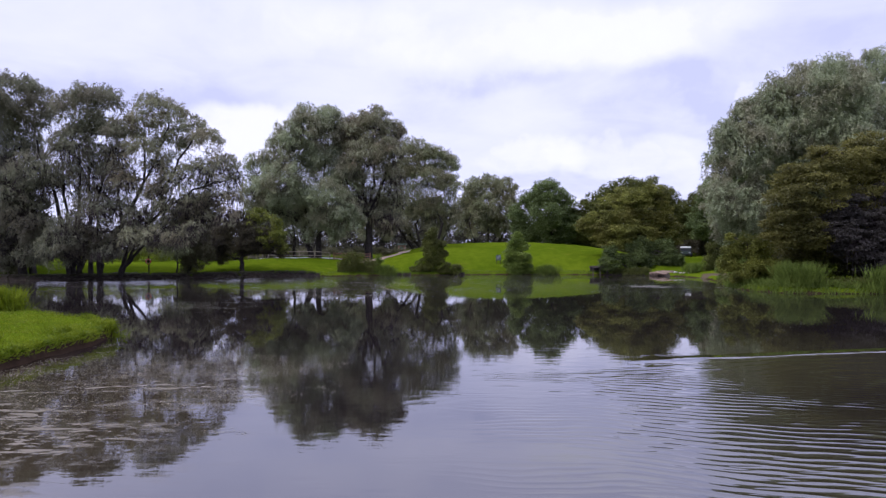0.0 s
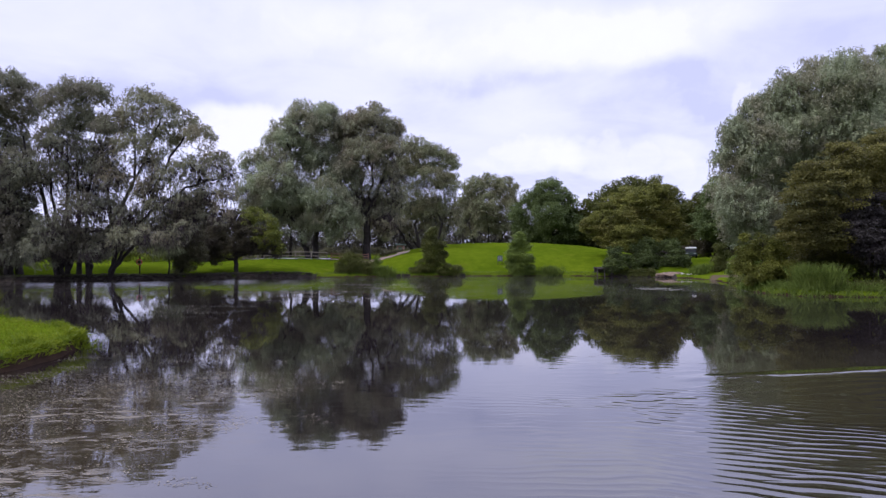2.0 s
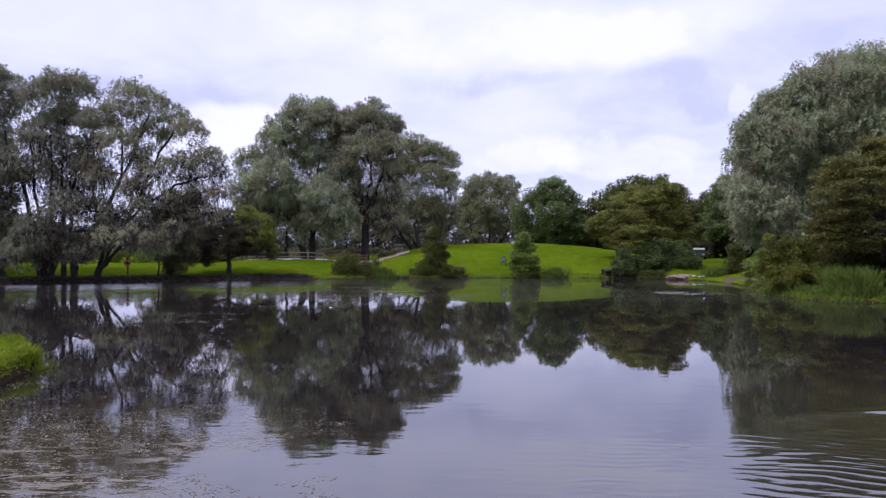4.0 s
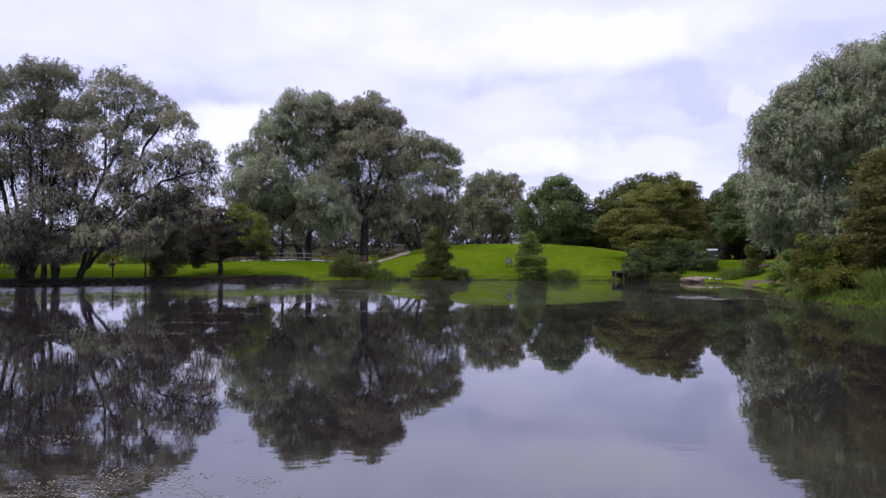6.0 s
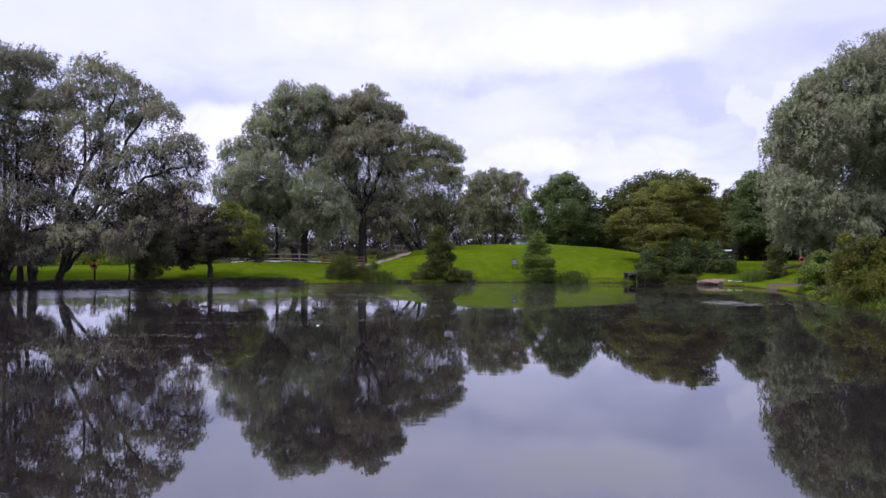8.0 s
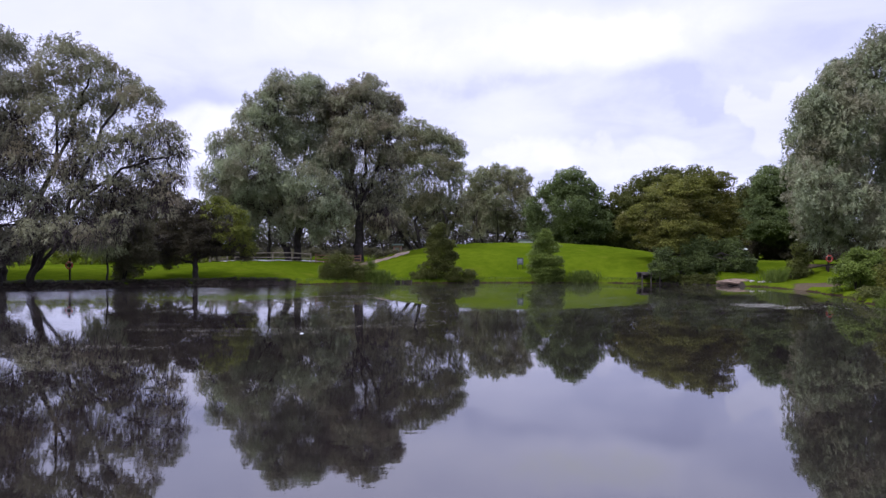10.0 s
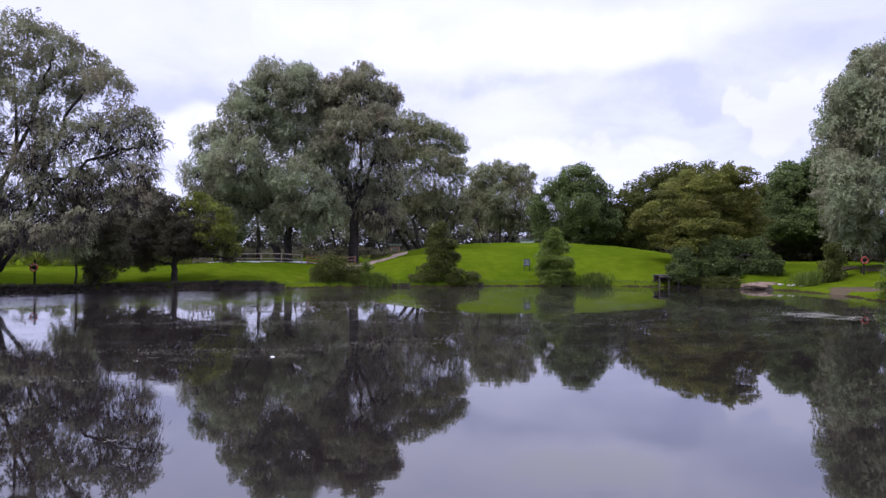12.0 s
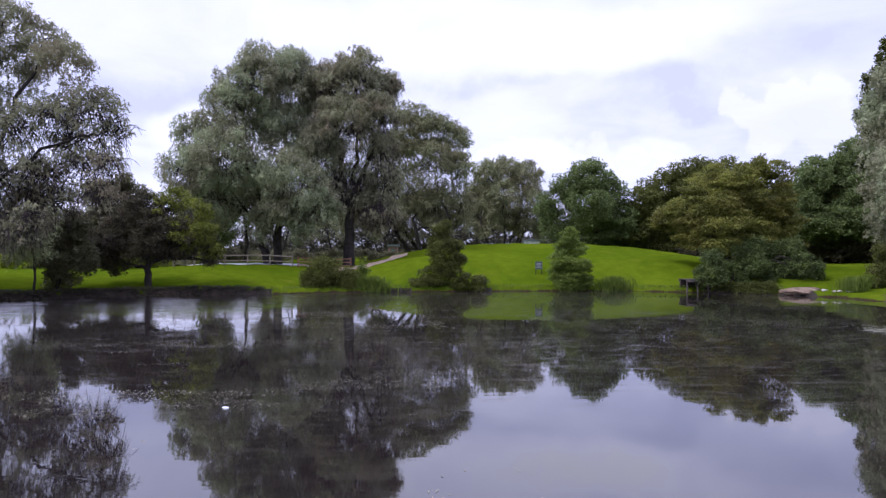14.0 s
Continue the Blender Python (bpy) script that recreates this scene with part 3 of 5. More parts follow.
def ground_height(x, y):
    x, y = np.asarray(x, float), np.asarray(y, float)
    wave = 0.35 * np.sin(x * 1.7 + 0.6 * np.sin(y * 0.9)) * np.sin(y * 1.3 + 0.7) + 0.18 * np.sin(x * 4.1 + y * 3.3)
    d = shore_distance(x, y) + wave * 0.35
    bank = -1.4 + 1.25 * smooth((d + 4) / 4.0) + (0.55 + 0.20 * smooth((-16 - x) / 5) * smooth((y - 55) / 15)) * smooth((d + 0.1) / np.where((y < 40) & (x < 0), 0.28, 0.5))
    far = smooth((y - 60) / 22)
    rise = ((1.75 - 0.6 * smooth((-27 - x) / 8)) * far + 0.25 * (1 - far)) * smooth((d - 0.3) / (13.0 - 5.5 * smooth((x + 10) / 9) * smooth((36 - x) / 9))) + 0.4 * smooth((d - 12) / 40)
    u, v = (x - 10.2) / np.where(x < 10.2, 21.8, 25.0), (y - 120) / np.where(y < 120, 23.0, 9.0)
    mound = 2.7 * np.clip(1 - np.abs(u) ** 2.6, 0, 1) * np.where(y < 120, np.clip(1.03 * (1 - np.abs(v) ** 1.4), 0, 1), smooth(1.12 * (1 - np.abs(v) ** 1.7))) * smooth((d + 0.2) / 6)
    return bank + rise + mound + (0.04 * np.sin(x * 0.8 + 1) * np.sin(y * 0.7) + 0.05 * np.sin(x * 1.9 + y) * np.sin(y * 1.6 - x * 0.6)) * smooth(d)


def build_ground():
    xs = np.unique(np.concatenate([np.arange(-64, 64.1, 0.8), np.arange(-14, -11, 0.125), [-1800, -900, -500, -300, -200, -150, -120, -100, -85, -74, 74, 85, 100, 120, 150, 200, 300, 500, 900, 1800]]))
    ys = np.unique(np.concatenate([np.arange(-12, 40, 1.0), np.arange(17, 34, 0.25), np.arange(40, 135, 0.4), np.arange(135, 200, 4.0), [-1500, -700, -300, -120, -60, -30, -18, 230, 300, 420, 600, 1000, 2000]]))
    gx, gy = np.meshgrid(xs, ys, indexing="ij")
    gz = ground_height(gx, gy)
    verts = np.stack([gx, gy, gz], -1).reshape(-1, 3)
    i, j = np.meshgrid(np.arange(len(xs) - 1), np.arange(len(ys) - 1), indexing="ij")
    a = i * len(ys) + j
    faces = np.stack([a, a + len(ys), a + len(ys) + 1, a + 1], -1).reshape(-1, 4)
    ob = put_mesh("ground", mesh_from("ground", verts, faces), GROUND, smooth=True)
    # bare earth on the western bank and by the platform, darkened for shade
    ob.data.materials.append(SHADE_EARTH)
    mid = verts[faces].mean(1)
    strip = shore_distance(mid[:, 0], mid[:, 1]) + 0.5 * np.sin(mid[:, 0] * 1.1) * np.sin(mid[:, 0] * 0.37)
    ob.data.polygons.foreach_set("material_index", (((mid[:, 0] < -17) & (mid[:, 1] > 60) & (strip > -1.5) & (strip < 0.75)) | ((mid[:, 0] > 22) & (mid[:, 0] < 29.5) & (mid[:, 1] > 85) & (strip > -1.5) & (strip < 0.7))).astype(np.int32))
    tagged(ob, "mown green grass sloping to a muddy pond edge", "ground", kind="structure")


def build_water():
    bm = bmesh.new()
    vs = [bm.verts.new((x, y, 0.0)) for x, y in ((-75, -20), (60, -20), (60, 110), (-75, 110))]
    bm.faces.new(vs)
    tagged(part("water", bm, WATER), "calm brown pond water mirroring trees and sky", "water", kind="structure")


def gz(x, y):
    return float(ground_height(x, y))


build_ground()
build_water()


# ---- trees: the west bank willows ----
def stand(x, y):
    return (x, y, gz(x, y))


tree("willow_tree", "tall grey-green willow leaning over the pond bank", stand(-45, 80.8),
     [(4.8, -4.6, 20.2, 2.5), (5.8, -2.3, 20, 2.5), (2.5, -3.5, 19.2, 2.6), (3.9, -1.4, 17, 3), (8.7, -5, 16.2, 2.2), (2.8, -4.8, 14.6, 2.8), (3.8, -2.1, 12.4, 3), (7.3, -3.5, 11.7, 2.3), (-0.5, -1.4, 10.9, 3), (5.2, -5.2, 7.2, 2.5), (2.2, -4.5, 5.2, 2.4), (4.7, -2.6, 3.6, 1.6), (7.3, -3.5, 7.9, 1.9), (2.2, -2.1, 2.5, 1.8), (6.9, -4.5, 2.3, 1.5), (1.1, -4.4, 3.1, 2.2), (7.4, -2.7, 4.2, 1.6), (7.3, -3.5, 14.1, 1.9), (4.2, -1.7, 9.7, 2.4), (10.3, -4.6, 6.8, 1.6), (0, -1, 3.6, 1.9), (4.2, -1.5, 3.2, 1.6), (-3, -1, 3.8, 2.0)],
     GREY_WILLOW, "willow", trunk=0.36, stems=3, gaps=0.24, fork=0.25, seed=11, fine=0.62, size=0.72, per_area=1.25, cover=0.56, low=1.2, mid=0.5, twigs=7, bare=160, spread=1.2, dome=0.6, skirt=1.3,
     boles=[(0.30, (0.4, 0, 0), (-0.9, -1.5, 9), (-2.6, -2.5, 16)), (0.26, (0.2, -0.6, 3), (0.3, -1, 6), (-0.2, -2, 15)), (0.30, (0.9, 0.2, 0), (1.5, -1, 6), (2.4, -2.5, 15)), (0.28, (2.2, 0.3, 0), (2.9, -1.2, 8.3), (3.6, -2.6, 16)), (0.24, (3.4, 0.2, 0), (3.8, -1.6, 8), (6.3, -3.4, 14))], group="bank willows")
tree("willow_tree", "multi-stemmed grey willow with boughs arching to one side", stand(-39.8, 82),
     [(7.1, -6.2, 18.9, 2.3), (7.8, -4.1, 18.7, 2.2), (5.3, -5.2, 17.7, 1.9), (10.4, -3.8, 17.2, 1.8), (13.1, -6.4, 15.4, 1.8), (14.9, -6, 12.4, 1.9), (15.4, -4.5, 11.2, 1.3), (11.9, -5.2, 12.1, 1.9), (8, -3.6, 15.4, 2.2), (5.8, -6.7, 14, 2.2), (9.7, -6.1, 11, 2.1), (13.2, -4.3, 9, 1.6), (6.6, -5.2, 8.9, 1.9), (10.4, -3.9, 8.3, 1.6), (15.7, -6, 8.9, 1.3), (3.9, -6, 10.4, 1.9), (7.3, -4.3, 5.5, 1.7), (10.4, -5.1, 4.9, 1.4), (3.3, -3.9, 5.8, 1.6), (15.3, -6, 6.9, 1.3), (6.7, -5.7, 3.9, 1.4), (11.9, -4.4, 6.6, 1.4), (7.2, -5.2, 12.6, 1.8), (12.5, -4, 10.7, 1.6), (8.5, -3, 6.8, 1.8), (10.2, -4, 6.8, 1.4), (7.5, -7.6, 4.5, 1.5), (10.2, -7.8, 4.3, 1.5), (5.0, -7.4, 4.3, 1.4), (11.8, -7.2, 5.1, 1.2), (8.6, -6.4, 7.8, 1.6), (7.4, -6.2, 9.8, 1.6), (11.0, -6.2, 8.4, 1.3)],
     BROWN_WILLOW, "willow", trunk=0.28, stems=2, gaps=0.22, fork=0.22, seed=12, fine=0.62, size=0.72, per_area=1.25, cover=0.50, low=1.0, mid=0.6, twigs=7, bare=85, spread=1.2, dome=0.5, skirt=2.1,
     boles=[(0.28, (-2.3, 0, 0), (-1.8, -0.4, 3.0), (1.0, -1.6, 6.0), (2.7, -2.5, 8.3), (6.5, -4.5, 13.6), (8.4, -5.5, 17)), (0.18, (1.2, -1.7, 6), (1.3, -3.2, 11), (1.0, -4, 15.5)), (0.28, (0.3, 0, 0), (1.3, -0.5, 3.2), (4.2, -1.5, 6.3), (9.2, -5, 12.7), (11.2, -5.5, 16)), (0.18, (4.0, -1.4, 6), (8.4, -4.5, 8.4), (13.3, -5.5, 10.6), (15.2, -6, 10.7)), (0.20, (2.4, -2.2, 7.6), (5.0, -4, 11), (5.4, -5, 16.5))], group="bank willows")
tree("willow_tree", "dense shady grey willow on the pond bank", stand(-51, 82),
     [(0.3, -3.4, 21.6, 2.8), (1, -0.7, 20.5, 3.1), (-3.1, -2.3, 19.1, 3.6), (-2.2, 0.4, 15.5, 3.8), (0.5, -4.7, 10.1, 3.5), (2, -3.5, 6.9, 3), (-2.9, -0.6, 4.3, 3.3), (-4.4, -2.3, 12.4, 4), (-8, 0.7, 5.8, 4.2), (3.4, -4.1, 12.1, 2.8), (2.7, -3, 2.9, 2), (-1.2, -1.1, 2.3, 2.3)],
     GREY_WILLOW, "willow", trunk=0.55, stems=3, gaps=0.1, fork=0.25, seed=13, fine=0.62, size=0.85, per_area=1.25, cover=0.72, low=1.3, mid=0.6, twigs=6, bare=130, spread=1.2, group="bank willows")
tree("plum_tree", "dark purplish tree crowding the bank willows", stand(-51, 80.6),
     [(-2, 0, 12, 2.6), (0.5, -0.5, 9.5, 2.6), (-3, 0, 7.5, 3), (1, 0, 6, 2.4), (-1, 0, 3.4, 2.4), (2.4, 0, 3.2, 1.6), (-4.5, 0.5, 4, 2.4)],
     PURPLE, trunk=0.26, size=0.8, gaps=0.14, fork=0.3, seed=50, bare=60, bare_to=1.0)
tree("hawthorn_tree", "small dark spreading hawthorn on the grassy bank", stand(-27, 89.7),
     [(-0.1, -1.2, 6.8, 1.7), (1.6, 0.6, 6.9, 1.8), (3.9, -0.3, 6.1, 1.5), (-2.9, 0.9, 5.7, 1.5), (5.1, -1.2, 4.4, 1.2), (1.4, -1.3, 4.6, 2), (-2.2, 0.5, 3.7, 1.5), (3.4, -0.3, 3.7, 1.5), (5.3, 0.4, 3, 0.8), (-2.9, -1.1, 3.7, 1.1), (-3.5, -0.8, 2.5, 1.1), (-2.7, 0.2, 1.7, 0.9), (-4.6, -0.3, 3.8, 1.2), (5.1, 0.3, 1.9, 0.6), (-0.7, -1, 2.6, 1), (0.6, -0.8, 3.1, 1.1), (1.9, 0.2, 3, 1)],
     SHADE_HAWTHORN, trunk=0.30, size=0.62, fine=0.72, gaps=0.2, fork=0.42, low=1.1, seed=21, bare=40, bare_to=1.0, skirt=1.3, lit_leaves=(LIT_HAWTHORN, 3.3))
tree("elder_shrub", "dark untidy shrub at the water edge", stand(-33, 86.4),
     [(1, -0.8, 3.2, 1.3), (-0.8, 0.4, 2, 1), (1.3, -0.2, 1.8, 1.3), (-0.3, 0.6, 0.7, 1), (2.2, -0.7, 1, 0.7), (1.3, -0.6, 4.1, 0.9), (0.2, 0.4, 5.2, 1.1), (2, -0.2, 4.6, 1.1), (-0.8, 0.6, 4.3, 1), (2.8, -1, 2.6, 1.1), (1.6, -0.5, 5.7, 0.7)],
     DULL, trunk=0.10, stems=3, size=0.7, gaps=0.08, fork=0.2, seed=22, category="shrub", style="bush")

# ---- the tall trees behind the lawn and the mound ----
tree("willow_tree", "tall willow with a broad billowing grey-green crown", stand(-20.8, 109),
     [(-0.7, -3.8, 21.2, 3.2), (2.3, -0.5, 21.6, 3.4), (-3.8, -2.3, 18.8, 3.3), (-8.4, 0.1, 15.2, 3), (-8.5, -4.3, 11.1, 2.7), (-4.1, -4, 12.7, 3.6), (0.9, -0.3, 16.2, 3.7), (-6.9, -2.3, 9, 3.5), (-3, 0.9, 9.2, 4.1), (3, -5, 9.5, 3.5), (5.1, -3.8, 6.9, 3.2), (0.6, -0.6, 5.1, 3.2), (5.2, -2.3, 12.9, 3.1), (-8.6, -0.5, 5.8, 2.1), (3.9, -3.7, 3.8, 2.1)],
     WILLOW_PALE, "willow", trunk=0.65, stems=2, size=0.84, gaps=0.24, fork=0.3, seed=31, fine=0.8, cover=0.8, per_area=1.4, mid=0.8, dome=0.45, droop=1.25, skirt=3.2, bare=75, bare_to=1.0,
     boles=[(0.28, (0.4, 0, 5), (1.4, -1, 11), (2.0, -1, 18)), (0.26, (-0.4, 0, 4), (-2.6, -1, 11), (-4, -2, 17.5)), (0.22, (-0.4, 0, 3.5), (-4, -1.6, 7.5), (-7.4, -2, 12.5)), (0.2, (0.6, -0.4, 4), (3.6, -2.2, 8.5), (5, -2.4, 12.5))], group="tall willows")
tree("willow_tree", "tall upright willow with a thick dark trunk", stand(-12.2, 109),
     [(1, -1.6, 22.1, 2.9), (3.9, 1, 21.1, 2.2), (-1.7, -0.3, 21.1, 2.9), (-3.6, 1.9, 18.8, 2.7), (3.5, -2.2, 17.3, 2.6), (0.1, -2, 16.5, 3.7), (-3.5, 1.3, 14, 3), (3.4, -0.3, 13.2, 2.8), (4.2, 1.7, 10.1, 2.4), (4.1, -1.7, 6.3, 2.1), (-2.3, -1.3, 9.5, 2.3), (1, 1.1, 10.9, 2.5), (-1, -0.2, 10.4, 2.1), (2.4, 1.3, 8.5, 1.8), (-2.6, 0.6, 7.4, 1.9), (2.2, -0.6, 7.0, 1.8), (0.4, 1.6, 8.6, 2.0), (3.2, 0.8, 5.6, 1.7)],
     BROWN_WILLOW, "willow", trunk=0.62, size=0.78, gaps=0.24, fork=0.4, cover=0.70, seed=32, bare=170, bare_to=1.0, fine=0.75, mid=0.36, low=0.6, dome=0.45, droop=1.25, skirt=3.4,
     boles=[(0.34, (0, 0, 6.5), (-0.9, -0.6, 12), (-1.4, -1, 20)), (0.30, (0, 0, 7), (1.0, -0.8, 12), (1.5, -1, 20)), (0.28, (0.1, 0, 6.8), (2.6, 0, 13), (4.6, 0.4, 19.5)), (0.26, (-0.1, 0, 6.4), (-2, 0, 12), (-3.4, 1, 18)), (0.24, (0.1, -0.2, 7.2), (2.2, -1.2, 11), (3.6, -1.8, 16))], group="tall willows", lean=(0.3, 0))
tree("willow_tree", "slender willow with feathery drooping foliage", stand(-3, 127),
     [(-2.2, -1.7, 19.3, 3.1), (-4.5, 1.3, 15.9, 3), (1.1, -0.2, 18.6, 2.5), (3.8, 1.7, 17.6, 2.4), (0.2, -2.8, 14, 3.4), (4.2, -1.3, 13, 2.3), (-3.5, 1.5, 10.6, 3.4), (1.1, -0.3, 8.5, 3.4), (-1.8, 2, 5.3, 2.8), (4.4, -1.9, 8.4, 2.3), (-6.4, -1.5, 6.1, 2.7), (-4.2, 1.1, 3.8, 2.6), (1.1, -0.2, 3.8, 2.7), (4.1, 1.7, 4.8, 2.4), (-6.4, -1.6, 2.8, 1.9), (-10.2, -1.6, 7, 2.9), (-9, 1.1, 3.6, 2.3), (-12.4, -0.2, 3.8, 2.3), (-15.6, 1.7, 3.8, 2.4)],
     WILLOW, "willow", trunk=0.4, stems=5, size=0.85, gaps=0.22, fork=0.3, cover=0.72, seed=33, bare=70, bare_to=0.9, fine=0.75, mid=0.55, low=0.6, dome=0.3, droop=1.3, skirt=3.4, spread=3.2, group="tall willows")
tree("sycamore_tree", "fresh green tree half hidden behind willows", stand(-31, 118),
     [(0.4, -1.3, 9.7, 2.4), (1.2, 1, 7, 2.3), (-0.6, -0.1, 12.6, 1.4), (-2, 1.4, 7.8, 2), (1.3, -1.8, 4, 2.2)],
     OAK, trunk=0.3, size=1.05, gaps=0.1, fork=0.25, seed=39)
tree("plum_tree", "dark purplish tree in the shade behind the willows", stand(-25.8, 116),
     [(-3, 0, 9.2, 2.4), (0, 0.5, 10.4, 2.6), (2.6, -0.3, 8.6, 2.2), (-0.8, -0.6, 7.6, 2.0), (-4.6, 0.3, 7.4, 1.8)],
     PURPLE, trunk=0.26, size=0.9, gaps=0.16, fork=0.4, seed=49, bare=60, bare_to=1.0)
tree("woodland_tree", "dull green tree beyond the western lawn", stand(-42.5, 119),
     [(-2, -1.3, 8.8, 2.4), (0.7, 1, 9, 2.3), (-1.1, -0.2, 5.2, 2.6), (1.7, 1.8, 5.3, 2.5), (-3.1, -2, 4.9, 2.4), (0.2, -0.8, 10.8, 1.4)],
     DULL, trunk=0.3, size=1.05, gaps=0.15, fork=0.25, seed=48, group="woodland trees")
tree("alder_tree", "slender open-crowned trees beyond the mound", stand(9.5, 144),
     [(-2.7, -1.5, 14.4, 2.6), (1.1, 1.2, 15.5, 2.7), (4, -0.2, 14.2, 2.7), (-3.8, 1.9, 11.7, 2.7), (-0.6, -2.7, 10.3, 3.2), (4.4, -1.5, 10.4, 2.6), (6.9, 1, 8, 2.2), (-4.2, -0.2, 7.4, 2.2), (2, 1.8, 6.9, 2.5), (-1.6, -1.8, 5.1, 2.2), (3.4, -1.2, 5.7, 2.2), (-4.7, 0.9, 5, 2), (6.8, -0.2, 5.2, 1.9)],
     WILLOW, "willow", trunk=0.28, stems=6, size=1.0, fine=0.75, gaps=0.16, fork=0.4, cover=0.66, bare=60, bare_to=1.0, seed=34, dome=0.2, droop=1.2, skirt=4.2, spread=4.0)
tree("oak_tree", "round deep-green broadleaf tree behind the mound", stand(20.5, 127),
     [(-0.8, -2.6, 10.85, 2.9), (-3.3, 0.1, 10.15, 2.4), (2.3, -1.2, 8.65, 2.6), (-4.9, 1.1, 6.85, 3), (-1, -3.9, 7.25, 3.5), (3, -2.5, 5.25, 2.7), (-4.3, 0.3, 4.05, 3), (0.4, -1.3, 3.55, 3.6), (4.9, 0.7, 3.15, 2.3)],
     OAK, trunk=0.4, size=1.1, gaps=0.10, fork=0.3, seed=35)
tree("oak_tree", "large dark broadleaf tree with a domed crown", stand(35, 128),
     [(-0.9, -2.8, 11.75, 3.3), (-3.8, 0.4, 10.45, 3.2), (3.4, -1.3, 11.75, 3.4), (8.2, 1.1, 10.25, 3), (-7.8, -3.1, 8.25, 2.5), (-8.8, -2.5, 4.95, 2.7), (-3.7, 0.7, 6.25, 3.8), (0.5, -1.4, 7.15, 4.2), (6.6, 2.1, 7.35, 4.3), (9.6, -3.2, 7.85, 2.7), (10.6, -2.6, 5.15, 2.9), (-4.8, 0.3, 2.85, 3), (-0.4, -1.3, 2.35, 3.4)],
     ALDER, trunk=0.5, size=1.2, gaps=0.06, fork=0.3, seed=36)
tree("lime_tree", "shady dark green tree behind the lawn", stand(49, 125),
     [(-0.5, -1.6, 10, 2.9), (-1.1, 1.3, 6.6, 2.9), (2.2, -0.3, 8.3, 3.4), (2.5, 2.5, 3.8, 3.5), (4.3, -3.2, 5.5, 3.8), (-2.3, -1.4, 2.8, 2.5), (7.5, 1.3, 1.8, 2.9)],
     ALDER, trunk=0.4, size=1.05, gaps=0.04, fork=0.3, seed=38)
tree("lime_tree", "tall dark tree closing the view beside the willow", stand(52, 119),
     [(-5.4, -2.1, 10.7, 2.1), (-3.4, 0, 11.8, 2.3), (1.4, 0, 14.2, 2.4), (-0.4, 0, 12.4, 2.3), (2.9, -1.2, 12.9, 2.6), (-1.2, 1.1, 8.6, 3), (0.2, -3.8, 7.9, 3.3), (-6.7, -2.1, 7.5, 2.1), (5.1, 0.4, 4.1, 3.1), (-0.5, -1.3, 3.9, 3.2), (-3.8, 0.7, 3.9, 2.5), (-7.6, -3.4, 4.9, 1.9), (-4.2, -4.6, 5.2, 2.2), (-0.6, -5.4, 5.0, 2.2)],
     OAK, trunk=0.42, size=1.1, gaps=0.06, fork=0.3, seed=40)
tree("maple_tree", "yellowish-green spreading tree near the waterside", stand(28, 100),
     [(-5.3, -2, 5.4, 1.8), (-6.5, -0.4, 4.7, 1.4), (-3.6, -1.2, 6.9, 2.1), (-0.9, 0.6, 8.5, 2.3), (0.1, -2.8, 8.2, 2.2), (-2.1, -2.6, 4.8, 3), (2.6, 0.4, 5.3, 3.1), (3.5, -1.2, 6.9, 2.2), (5.8, 0.6, 4.2, 2.3), (-2.9, -2.8, 2.6, 2.2), (0.8, -2.4, 2.6, 2.6), (5.7, -0.2, 2.0, 1.8), (-4.7, -1.1, 3.2, 1.4), (2.2, 0.2, 9.5, 1.6), (3.6, -2.2, 9.3, 1.4), (2.8, -1.6, 10.3, 1)],
     OLIVE, "layered", trunk=0.32, fine=0.8, size=0.8, gaps=0.42, fork=0.25, seed=37)
tree("laurel_shrub", "dark green shrubs crowding the water edge", stand(25.5, 94.5),
     [(-2.4, -1.5, 1.1, 1.5), (0.2, 0.1, 0.9, 1.7), (2.2, -0.9, 0.9, 1.7), (5.2, 0.5, 1.2, 1.7), (6.2, -1.9, 1.4, 1.5), (-2.3, -1.3, 2.5, 1), (2.2, 0.1, 2.6, 1.7), (5.8, -0.8, 0.3, 1.2), (1.5, -0, 0, 0.9), (7.1, -1.0, 1.5, 1.3), (7.3, -0.8, 0.4, 1.1), (5.9, 0.4, 3.1, 1.4), (3.9, 0.6, 3.2, 1.3)],
     LAUREL, trunk=0.12, stems=4, size=0.7, fine=0.75, gaps=0.3, fork=0.2, cover=0.8, seed=45, category="shrub", style="broad")

